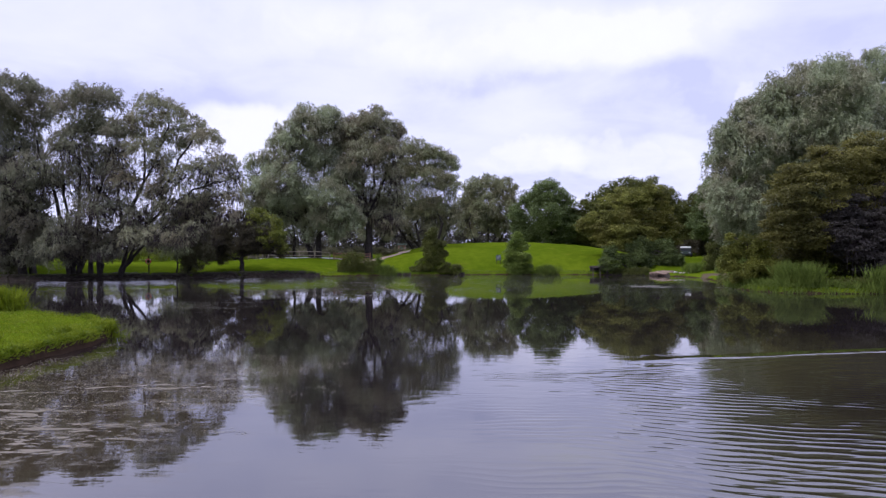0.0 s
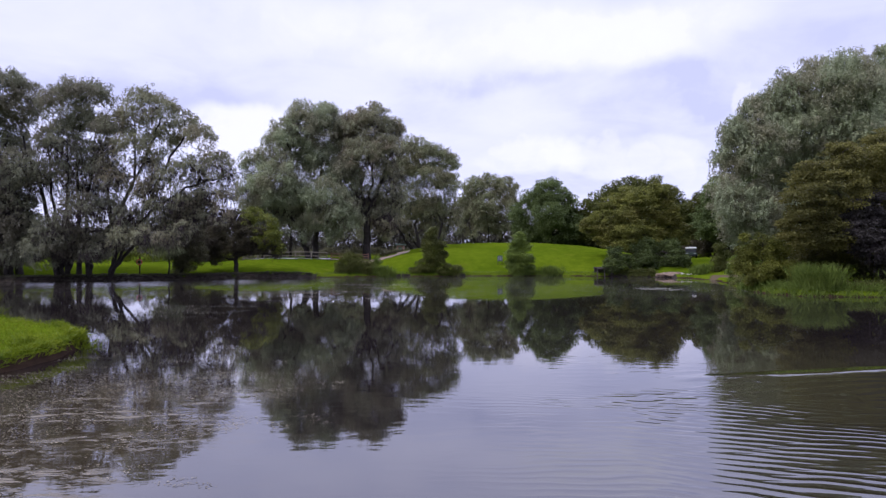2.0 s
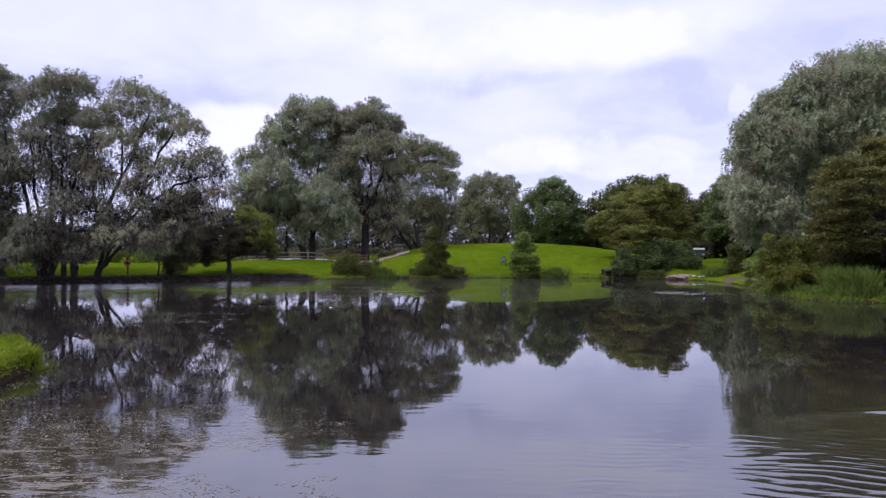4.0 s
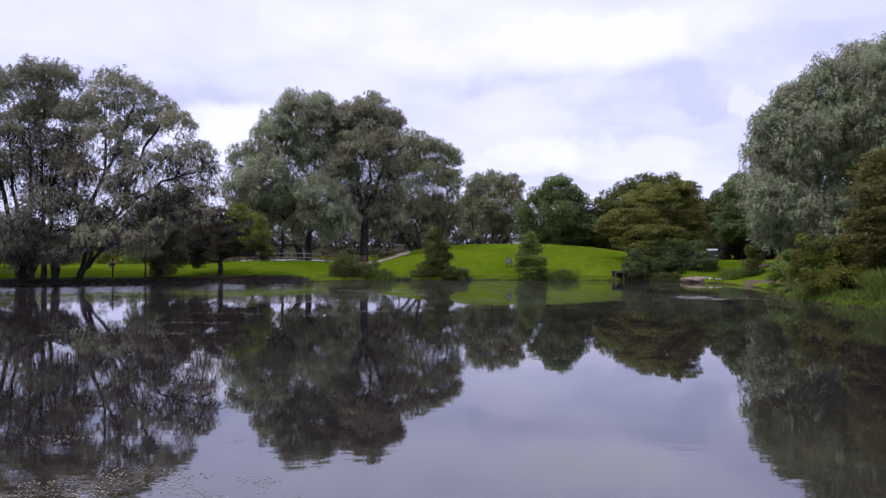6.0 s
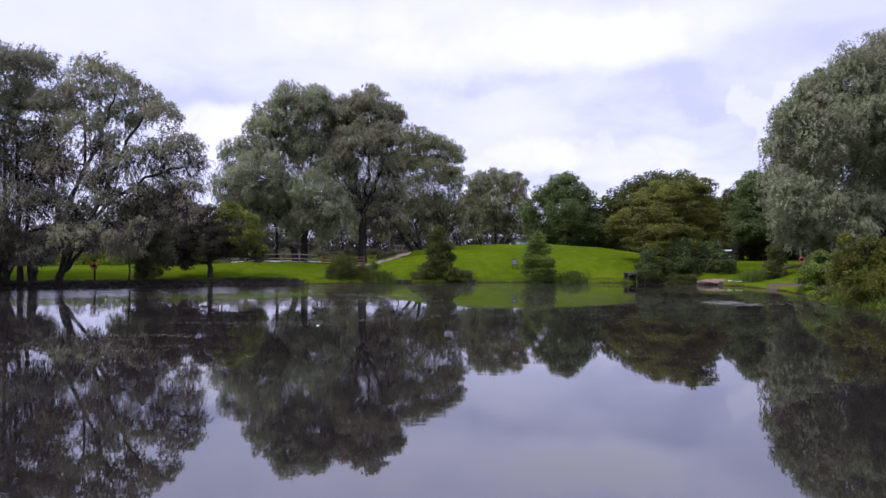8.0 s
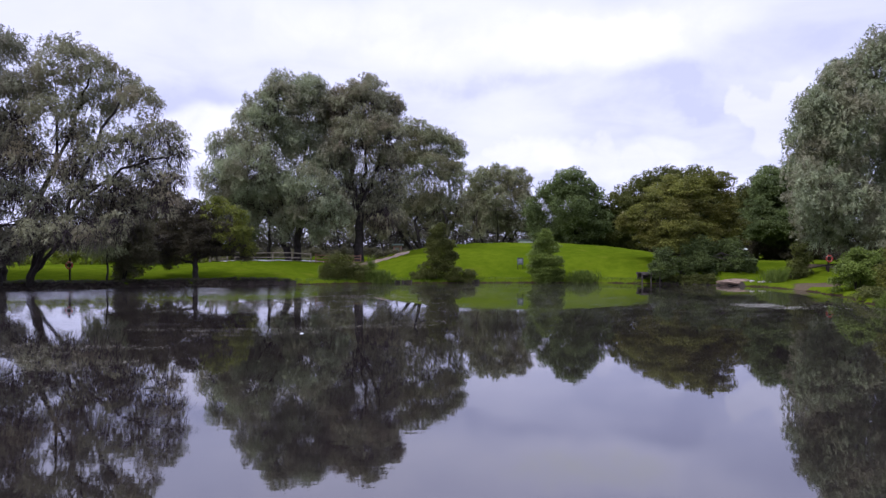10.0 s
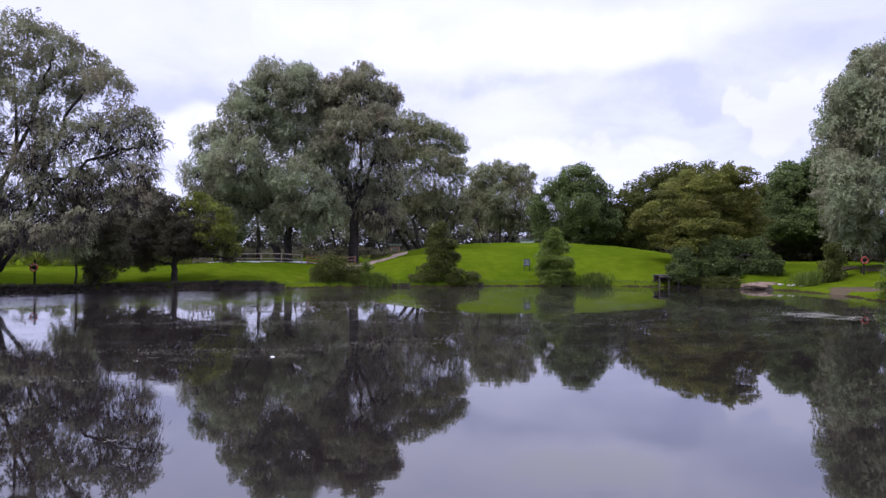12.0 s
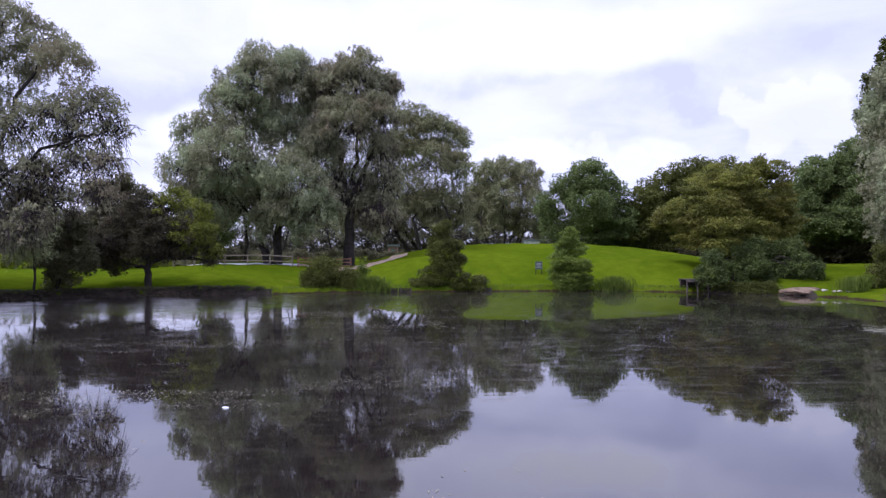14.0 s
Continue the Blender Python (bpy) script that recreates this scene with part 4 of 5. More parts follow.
# ---- the east bank ----
tree("weeping_willow", "huge pale weeping willow beside the pond", stand(50.4, 91.6),
     [(-6.9, -4.5, 21.5, 2.7), (-8.7, -1.3, 19.3, 2.9), (-2.4, -3.0, 23.5, 3.2), (-11.3, -0.8, 16.3, 2.4), (-9.9, -5.6, 15.8, 3.0), (-4.7, -5.1, 17.2, 3.8), (-12.8, -1.5, 13.0, 2.4), (-10.2, -3.0, 12.3, 3.1), (-3.9, 0.1, 12.1, 3.6), (-14.3, -5.1, 8.4, 2.5), (-10.4, -4.5, 7.1, 2.7), (-11.9, -1.6, 5.1, 2.1), (-5.2, -3.0, 6.7, 2.9), (0.2, 0.3, 12.1, 3.8), (-1.0, -6.9, 21.9, 4.4), (0.5, -5.7, 15.5, 4.7), (3.6, -0.6, 9.3, 4.5), (-11.4, -2.9, 3.1, 1.0), (-8.3, -1.2, 3.8, 1.8), (-6.9, -4.8, 3.8, 2.2), (3.2, -1.0, 21.7, 4.9), (8.7, 0.0, 18.5, 5.4), (7.6, -2.2, 11.4, 5.4), (3.8, 2.2, 16.3, 5.4), (8.9, -1.0, 25.6, 3.2), (-12.8, -3.5, 16.6, 2.0), (-10.0, -3, 19.2, 2.0)],
     WILLOW_PALE, "willow", trunk=0.85, size=0.95, fine=0.80, cover=0.64, gaps=0.14, fork=0.3, seed=41, lean=(-2, -1), dome=0.3, droop=1.3, bare=28, bare_to=1.0)
tree("poplar_tree", "tall dark narrow poplar with several spires", stand(62.6, 126),
     [(0, 0, 31.6, 0.7), (0.9, 0.2, 30, 0.7), (-0.8, 0, 29.4, 0.7), (0.3, 0, 28, 1.1), (1.7, 0, 27, 0.8), (-1.7, 0.2, 27, 0.8), (-0.2, 0, 24.5, 1.6), (-3.0, 0, 26.2, 0.6), (-2.6, 0, 24, 1.0), (2.3, 0, 23.4, 1.2), (-3.6, 0.3, 21.5, 0.8), (0.2, 0, 20, 2.2), (-2.4, 0, 18.6, 1.5), (0.3, 0, 15.5, 2.6), (0, 0, 10.5, 2.6), (0, 0, 7, 2.2)],
     ALDER, "bush", trunk=0.4, size=0.95, fine=0.7, fork=0.25, seed=42, droop=1.9, gaps=0.12)
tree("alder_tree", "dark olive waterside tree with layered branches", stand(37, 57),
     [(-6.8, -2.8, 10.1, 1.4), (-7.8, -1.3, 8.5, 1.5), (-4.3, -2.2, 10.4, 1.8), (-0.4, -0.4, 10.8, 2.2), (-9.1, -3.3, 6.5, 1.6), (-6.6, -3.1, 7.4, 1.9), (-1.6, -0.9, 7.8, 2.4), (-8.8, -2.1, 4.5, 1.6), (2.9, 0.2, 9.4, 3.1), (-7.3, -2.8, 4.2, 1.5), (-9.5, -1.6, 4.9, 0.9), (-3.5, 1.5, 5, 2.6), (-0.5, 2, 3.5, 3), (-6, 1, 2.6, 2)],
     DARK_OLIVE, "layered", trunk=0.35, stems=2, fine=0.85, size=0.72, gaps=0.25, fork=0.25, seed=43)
tree("yew_tree", "dark brownish yew with level boughs in deep shade", stand(34.6, 54.2),
     [(-3.2, -0.6, 4.6, 1.3), (-1.6, 0, 5.9, 1.6), (0.6, -0.3, 6.6, 1.7), (-1.8, -0.8, 3.4, 1.6), (0.8, -0.6, 4.2, 1.9), (2.8, 0, 5.0, 1.9), (-0.4, -0.6, 2.2, 1.5), (2.2, -0.3, 2.6, 1.7)],
     PURPLE, "layered", trunk=0.22, size=0.62, fine=0.75, gaps=0.3, fork=0.25, seed=52, bare=50, bare_to=1.0)
tree("waterside_shrub", "yellow-green shrub leaning over the water", stand(27, 58),
     [(-1.1, -1, 3.3, 1), (-1.8, -0.1, 2.7, 0.9), (0.4, -0.6, 2.9, 1.1), (-2.1, 0.2, 1.6, 0.9), (-1.4, -1.5, 1.3, 1.2), (0.7, -1.1, 1.3, 1.1), (-1.5, -0.2, 0.5, 0.7), (0, -0.6, 0.3, 0.8), (-2.1, -0.2, 4, 0.4)],
     SHRUB, trunk=0.1, stems=4, size=0.55, fine=0.75, gaps=0.2, fork=0.2, cover=0.75, seed=44, category="shrub", style="broad")
tree("waterside_shrub", "deep green shrub hanging over the pond edge", stand(31.6, 72.5),
     [(-1.1, -1.1, 1.5, 1), (-1.1, -0.1, 0.5, 0.9), (0.2, -0.6, 1.9, 1.2), (1.2, 0.4, 0.2, 1.3), (0.9, -1.8, 1.5, 1.6), (-0.3, -0.9, 2.7, 0.6)],
     SAPLING, trunk=0.1, stems=4, size=0.65, fine=0.8, gaps=0.15, cover=0.75, fork=0.2, seed=47, category="shrub", style="broad")
tree("waterside_shrub", "small dark shrub at the pond edge", stand(34.6, 87.3),
     [(0.2, -0.6, 3, 0.5), (1, 0.1, 2, 0.8), (0.3, -0.4, 0.8, 1), (1.4, 0.4, 0, 0.9), (-0.6, -0.7, 0.2, 0.5)],
     ALDER, trunk=0.07, stems=3, size=0.5, gaps=0.05, fork=0.2, seed=46, category="shrub", style="bush")

# ---- shrubs along the far shore ----
tree("bramble_bush", "low green bramble bush at the waterline", stand(-11.4, 95.2),
     [(-2, -0.6, 1.1, 1.3), (-1.6, -0.2, 1.9, 0.9), (-0.5, 0.2, 1.0, 1.4), (1.1, -0.3, 0.6, 1.1), (2.7, 0.2, 0.3, 0.8), (-2.8, -0.5, 0.3, 0.7)],
     ALDER, trunk=0.06, stems=3, size=0.52, gaps=0.05, fork=0.2, seed=51, category="shrub", style="bush")
tree("willow_sapling", "narrow dark willow sapling with a bushy foot", stand(-1.9, 95.8),
     [(0.6, -0.4, 5.8, 0.5), (0, -0.1, 5.1, 0.6), (1, -0.2, 4.7, 0.7), (-0.4, 0, 4.2, 0.6), (1.7, -0.5, 4, 0.6), (0.3, -0.4, 3.7, 0.8), (-0.7, -0.1, 3.2, 0.6), (1.3, -0.2, 2.9, 0.8), (2.2, 0, 2.5, 0.5), (0, -0.6, 2.4, 0.8), (1.2, -0.5, 1.7, 0.9), (-0.8, -0, 1.4, 0.7), (-1.6, -0.2, 0.5, 1), (0, 0.3, 0.8, 1.2), (2, -0.6, 0.5, 0.9), (3.8, -0.5, 0.3, 0.8), (-2.3, -0.1, 0.2, 0.6)],
     ALDER, trunk=0.07, stems=2, size=0.55, fine=0.75, gaps=0.12, cover=0.85, fork=0.3, seed=52, category="shrub", style="broad")
tree("alder_sapling", "bright green cone-shaped sapling at the waterline", stand(10.2, 96.1),
     [(0.5, -0.2, 5.4, 0.4), (0.5, 0.1, 4.7, 0.7), (0, -0.1, 3.9, 0.8), (1.1, 0.3, 3.5, 0.9), (-0.4, -0.6, 2.7, 1), (1.1, -0.5, 2.4, 1.1), (0.4, 0.3, 1.7, 1.3), (1.5, -0.2, 1.2, 1.1), (-0.4, 0.3, 1.1, 1), (0.3, -0.7, 0.6, 1.2), (1.9, -0.3, 0.4, 0.7)],
     SAPLING, trunk=0.08, size=0.5, fine=0.8, gaps=0.12, cover=0.9, fork=0.2, seed=53, category="shrub", style="layered")
tree("young_willow", "young weeping tree with a thin stem on the lawn", stand(-33.7, 84.6), [(0, 0, 4.6, 1.5), (0.9, -0.4, 3.7, 1.3), (-0.8, 0.2, 3.6, 1.4), (0.2, 0, 5.8, 1.3)], SALLOW, "willow", trunk=0.10, size=0.7, fork=0.5, seed=61)


tree("willow_sapling", "slender young sapling between rushes at the water edge", stand(-9.3, 95.4), [(0, 0, 1.9, 0.35), (0.35, 0, 1.4, 0.35), (-0.35, 0.1, 1.2, 0.3), (0.1, -0.1, 0.9, 0.3)],
     SAPLING, trunk=0.035, size=0.4, gaps=0.1, cover=0.6, fork=0.4, seed=54, category="shrub")


def rows_of_trees():
    """Woodland that closes the view behind the lawn, each tree its own."""
    rng = np.random.default_rng(8)
    kinds = [("woodland_tree", DULL), ("woodland_tree", ALDER), ("woodland_tree", OLIVE), ("woodland_tree", DULL)]
    spots = [(28, 147, 11), (46, 140, 12), (57, 128, 13), (66, 116, 13), (62, 98, 12), (60, 84, 12), (56, 70, 11), (50, 58, 10), (-58, 86, 11), (-72, 96, 10), (-80, 84, 13)]
    for k, (x, y, tall) in enumerate(spots):
        name, mat = kinds[k % len(kinds)]
        wide = tall * 0.42
        lobes = [(0, 0, tall * 0.78, wide * 0.62), (-wide * 0.6, -1, tall * 0.55, wide * 0.62), (wide * 0.6, 0, tall * 0.52, wide * 0.6), (0, -wide * 0.5, tall * 0.38, wide * 0.62), (wide * 0.7, -1, tall * 0.25, wide * 0.5), (-wide * 0.7, -1, tall * 0.24, wide * 0.5)]
        lobes = [(a + rng.normal(0, 0.5), b, c + rng.normal(0, 0.4), r * rng.uniform(0.85, 1.15)) for a, b, c, r in lobes]
        tree(name, "broadleaf tree in the woodland behind the park", stand(x, y), lobes, mat, trunk=0.28, size=2.0, gaps=0.08, fork=0.28, seed=70 + k, group="woodland trees", twigs=3)


rows_of_trees()


def high_crowned():
    """Tall trees with clean stems far behind the willows; their crowns start well above the ground."""
    rng = np.random.default_rng(18)
    for k, (x, y, tall) in enumerate([(-33, 164, 14), (-22, 171, 15), (-12, 166, 14), (-2, 174, 15), (9, 178, 16)]):
        lobes = [(rng.normal(0, 3.0), rng.normal(0, 1.5), tall * rng.uniform(0.52, 0.92), rng.uniform(2.0, 2.9)) for _ in range(8)]
        tree("woodland_tree", "tall high-crowned tree in the far woodland", stand(x, y), lobes, DULL, trunk=0.26, stems=2, size=1.9, gaps=0.16, fork=0.45, seed=90 + k, group="woodland trees", twigs=4, spread=3.0, skirt=4.2)


high_crowned()


# ---- hedges, reeds and grasses ----
def hedge(name, label, line, height, depth, mat, seed, per_metre=7, size=0.8, puff=1.0):
    """A leafy bank along a line of places on the ground."""
    rng = np.random.default_rng(seed)
    spots = []
    for (ax, ay), (bx, by) in zip(line, line[1:]):
        n = int(math.hypot(bx - ax, by - ay) * per_metre)
        t = rng.random(n)
        x, y = ax + (bx - ax) * t + rng.normal(0, depth * 0.4, n), ay + (by - ay) * t + rng.normal(0, depth * 0.4, n)
        hump = 0.72 + 0.35 * np.sin(x * 0.9 + seed) * np.sin(x * 0.37 + y * 0.5)
        z = np.maximum(ground_height(x, y), 0.0) + height * hump * rng.random(n) ** 0.7
        spots.append(np.stack([x, y, z], -1))
    spots = np.concatenate(spots)
    me = mesh_from(name, *leaves("broad", spots, rng.uniform(0.25, 0.5, len(spots)) * puff, rng, size, 0.8))
    tagged(put_mesh(name, me, mat), label, "hedge", kind="stuff")


hedge("lawn_hedge", "sunlit yellow-green hedge along the far lawn", [(-70, 100), (-55, 106), (-42, 110), (-30, 113)], 2.3, 2.0, HEDGE, 91, 14, 0.8)
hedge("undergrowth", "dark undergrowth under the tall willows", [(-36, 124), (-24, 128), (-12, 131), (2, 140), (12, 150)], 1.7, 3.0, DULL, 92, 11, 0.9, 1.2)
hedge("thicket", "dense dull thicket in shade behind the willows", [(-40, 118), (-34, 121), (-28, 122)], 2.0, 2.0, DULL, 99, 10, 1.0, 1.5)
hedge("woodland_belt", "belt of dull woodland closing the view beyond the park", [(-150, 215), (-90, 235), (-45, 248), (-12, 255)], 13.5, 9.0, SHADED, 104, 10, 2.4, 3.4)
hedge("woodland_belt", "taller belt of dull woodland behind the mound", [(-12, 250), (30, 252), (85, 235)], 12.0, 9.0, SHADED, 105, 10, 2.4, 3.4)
# dark leaves stand in for the deep shade under the eastern trees
hedge("undergrowth", "undergrowth under the eastern trees, leaf colour darkened for shade", [(33, 123), (42, 122.5), (54, 115), (61, 98)], 2.8, 3.0, SHADE_HAWTHORN, 93, 16, 0.9, 1.6)
hedge("undergrowth", "undergrowth beneath the weeping willow, leaf colour darkened for deep shade", [(45, 94), (48, 90), (52, 80), (50, 68), (44, 61)], 2.6, 3.0, SHADE_HAWTHORN, 97, 16, 0.9, 1.5)
# plants coloured dark to carry the bank's shade
hedge("bank_plants", "low plants trailing over the muddy bank, leaf colour darkened for shade", [(-60, 72.5), (-52, 78.7), (-44, 80.1), (-38, 82.5), (-34.7, 83.5), (-30.4, 86.5), (-24.5, 88.5), (-20.5, 89.5), (-17.5, 91)], 0.2, 0.7, SHADED, 94, 22, 0.34, 0.38)
hedge("thicket", "dark tangled growth beneath the waterside tree", [(31.5, 59.5), (37, 57.5), (46, 56)], 2.6, 1.4, DULL, 100, 13, 0.8, 1.3)
hedge("bank_plants", "dark growth hanging over the bank beside the platform", [(23.6, 93.2), (25, 92.5), (26.6, 90.7), (27.4, 90)], 0.75, 0.6, ALDER, 98, 16, 0.5)
hedge("bank_plants", "rank green growth under the eastern trees", [(44, 51), (36, 51.2), (30.5, 52), (27.5, 56), (27, 60), (28.6, 66)], 0.7, 1.1, ALDER, 95, 12, 0.5)


def grasses(name, label, spots, length, width, mat, seed, tilt=0.22):
    """Upright blades that bend outward, from foot points."""
    rng = np.random.default_rng(seed)
    n = len(spots)
    way = unit(rng.normal(0, tilt, (n, 3)) * (1, 1, 0) + (0, 0, 1))
    size = length * rng.uniform(0.55, 1.1, n)
    low = blades(spots, way, size * 0.7, width, rng)
    bend = unit(way + rng.normal(0, tilt * 1.6, (n, 3)) * (1, 1, 0.3))
    high = blades(spots + way * (size * 0.5)[:, None], bend, size * 0.55, width * 0.8, rng)
    me = mesh_from(name, *joined([low, high]))
    return tagged(put_mesh(name, me, mat), label, "grass", kind="stuff")


def scatter(x0, x1, y0, y1, n, seed, keep=None):
    rng = np.random.default_rng(seed)
    x, y = rng.uniform(x0, x1, n), rng.uniform(y0, y1, n)
    if keep is not None:
        chosen = keep(x, y)
        x, y = x[chosen], y[chosen]
    return np.stack([x, y, ground_height(x, y)], -1)


def clump(x, y, rx, ry, n, seed):
    rng = np.random.default_rng(seed)
    a = rng.normal(0, 0.45, (n, 2)) * (rx, ry) + (x, y)
    return np.stack([a[:, 0], a[:, 1], np.maximum(ground_height(a[:, 0], a[:, 1]), -0.15)], -1)


grasses("reed_bed", "tall green reeds standing at the waterline", np.concatenate([clump(27.1, 52.6, 0.65, 1.0, 1000, 1), clump(28.2, 51.4, 0.75, 0.6, 800, 2)]), 2.0, 0.05, REED, 3, 0.24)
grasses("reed_bed", "tall green reeds beyond the grassy bank", clump(34.0, 50.3, 2.0, 0.7, 1200, 4), 1.8, 0.07, REED, 5, 0.18)
grasses("rushes", "short rushes in the shallows of the far shore", clump(14.9, 95.6, 1.6, 0.6, 900, 6), 1.2, 0.07, REED, 7)
grasses("rushes", "green rushes beside the bramble bush", clump(-8.2, 94.3, 1.7, 0.5, 900, 8), 1.2, 0.07, REED, 9)
grasses("rushes", "rushes by the stony landing", clump(32.2, 86.0, 1.2, 1.0, 500, 10), 1.4, 0.07, REED, 11)
grasses("tall_grass", "tall bright grass at the back of the headland", np.concatenate([clump(-24.6, 33.7, 1.8, 0.9, 2200, 12), clump(-22.0, 33.3, 1.2, 0.7, 1300, 13)]), 1.25, 0.045, LAWN_BLADE, 14, 0.3)
grasses("headland_grass", "short bright grass covering the headland", scatter(-30, -11.6, 12, 35, 30000, 15, lambda x, y: ground_height(x, y) > 0.33), 0.14, 0.03, LAWN_BLADE, 16, 0.5)
grasses("headland_edge", "longer grass fringing the headland edge", scatter(-16, -11.4, 12, 31, 70000, 17, lambda x, y: (ground_height(x, y) > 0.13) & (shore_distance(x, y) < 0.34)), 0.30, 0.032, LAWN_BLADE, 18, 1.2)
grasses("tall_grass", "yellowish tuft trailing over the tip of the headland", np.concatenate([clump(-12.75, 25.5, 0.4, 0.6, 420, 24), clump(-13.3, 23.6, 0.5, 0.5, 200, 25), clump(-14.6, 21.0, 0.6, 0.5, 200, 26)]), 0.5, 0.035, LAWN_BLADE, 27, 0.75)
grasses("edge_grass", "rank grass crowding the eastern waterline", scatter(24, 40, 48.5, 62, 16000, 21, lambda x, y: (shore_distance(x, y) > -0.25) & (shore_distance(x, y) < 1.6)), 0.75, 0.06, REED, 22, 0.4)
grasses("edge_grass", "rough grass fringing the far shore", scatter(-18, 28, 88, 98, 30000, 19, lambda x, y: (shore_distance(x, y) > 0.0) & (shore_distance(x, y) < 0.8)), 0.35, 0.05, REED, 20, 0.5)


# ---- floating weed on the near water ----
def flakes(name, label, x, y, long, wide, mat, rng):
    """Small leaf flakes lying on the water."""
    base = np.stack([x, y, rng.uniform(0.004, 0.010, len(x))], -1)
    way = unit(rng.normal(0, 1, base.shape) * (1, 0.6, 0.02))
    side = np.stack([-way[:, 1], way[:, 0], 0 * x], -1)
    l, w = long * rng.uniform(0.3, 1.0, len(x))[:, None], wide * rng.uniform(0.4, 1.0, len(x))[:, None]
    verts = np.stack([base, base + way * l * 0.5 + side * w, base + way * l, base + way * l * 0.5 - side * w], 1).reshape(-1, 3)
    verts[:, 2] += rng.uniform(0, 0.005, len(verts))
    me = mesh_from(name, verts, np.arange(len(verts)).reshape(-1, 4))
    tagged(put_mesh(name, me, mat), label, "floating leaves", kind="stuff")


def uneven(x, y, scale_x, scale_y, seed):
    return np.array([noise.noise(Vector((a * scale_x, b * scale_y, seed))) + 0.5 * noise.noise(Vector((a * scale_x * 3.2, b * scale_y * 3.2, seed + 2))) for a, b in zip(x, y)])


def floating():
    rng = np.random.default_rng(33)
    x, y = rng.uniform(-12, -2.2, 20000), rng.uniform(11.5, 24, 20000)
    edge = np.clip((-3.4 - x) / 4.0, -1, 1) + np.clip((20 - y) / 6, -1, 0.3)
    ok = uneven(x, y, 0.5, 0.8, 0.3) + 0.62 * edge > 0.40
    flakes("floating_leaves", "pale fallen leaves and weed floating in patches", x[ok], y[ok], 0.065, 0.016, SCUM, rng)
    x, y = rng.uniform(-18, -1.2, 52000), rng.uniform(36, 74, 52000)
    ok = uneven(x, y, 0.10, 0.30, 4.0) + 0.7 * uneven(x, y, 0.9, 1.3, 7.0) > 0.30
    flakes("floating_leaves", "scattered leaf scraps adrift on the open water", x[ok], y[ok], 0.12, 0.014, FLECK, rng)


def weed_streak():
    """A long pale raft of weed that drifts out from the east bank."""
    rng = np.random.default_rng(34)
    n = 3800
    t = np.where(rng.random(n) < 0.8, 0.04 + 0.30 * rng.random(n), rng.random(n))
    x = 17.4 + 8.6 * t + rng.normal(0, 0.4, n)
    y = 61.6 - 4.2 * t**2 + rng.normal(0, 1.1, n)
    ok = np.array([noise.noise(Vector((a * 0.7, b * 2.6, 5.0))) for a, b in zip(x, y)]) > 0.02
    x, y = x[ok], y[ok]
    flakes("floating_weed", "pale raft of floating weed off the east bank", x, y, 0.2, 0.05, PALE_WEED, rng)


PALE_WEED = leafy("pale_weed", (0.10, 0.10, 0.065), (0.30, 0.30, 0.23), 0.0, 1.5)
weed_streak()
SCUM = leafy("floating_scum", (0.06, 0.052, 0.028), (0.27, 0.24, 0.165), 0.0, 1.5)
FLECK = leafy("floating_flecks", (0.085, 0.080, 0.050), (0.30, 0.28, 0.21), 0.0, 1.5)
floating()


# ---- the fence, the paths and the car park ----
def draped(name, line, width, mat, label, category, lift=0.03, cross=5):
    """A strip laid over the ground along a line."""
    line = np.asarray(line, float)
    t = np.linspace(0, len(line) - 1, 12 * (len(line) - 1) + 1)
    x, y = np.interp(t, range(len(line)), line[:, 0]), np.interp(t, range(len(line)), line[:, 1])
    ahead = unit(np.stack([np.gradient(x), np.gradient(y)], -1))
    s = np.linspace(-0.5, 0.5, cross)[None, :] * width
    px, py = x[:, None] - ahead[:, 1:] * s, y[:, None] + ahead[:, :1] * s
    verts = np.stack([px, py, ground_height(px, py) + lift], -1).reshape(-1, 3)
    i, j = np.meshgrid(np.arange(len(t) - 1), np.arange(cross - 1), indexing="ij")
    a = i * cross + j
    faces = np.stack([a, a + 1, a + cross + 1, a + cross], -1).reshape(-1, 4)
    return tagged(put_mesh(name, mesh_from(name, verts, faces), mat, smooth=True), label, category, kind="structure")


CONCRETE = plain("pale_concrete", (0.70, 0.69, 0.68), 0.7, vary=0.12, grain=0.6)
draped("gravel_path", [(-13.5, 102.9), (-10.6, 104.2), (-8.2, 107), (-6.6, 111), (-6.6, 117)], 2.1, GRAVEL, "worn gravel path climbing beside the mound", "path")
draped("car_park", [(-31, 109.4), (-24, 109.2), (-16.5, 109.6)], 6.0, CONCRETE, "pale concrete car park behind the fence", "pavement", 0.05)


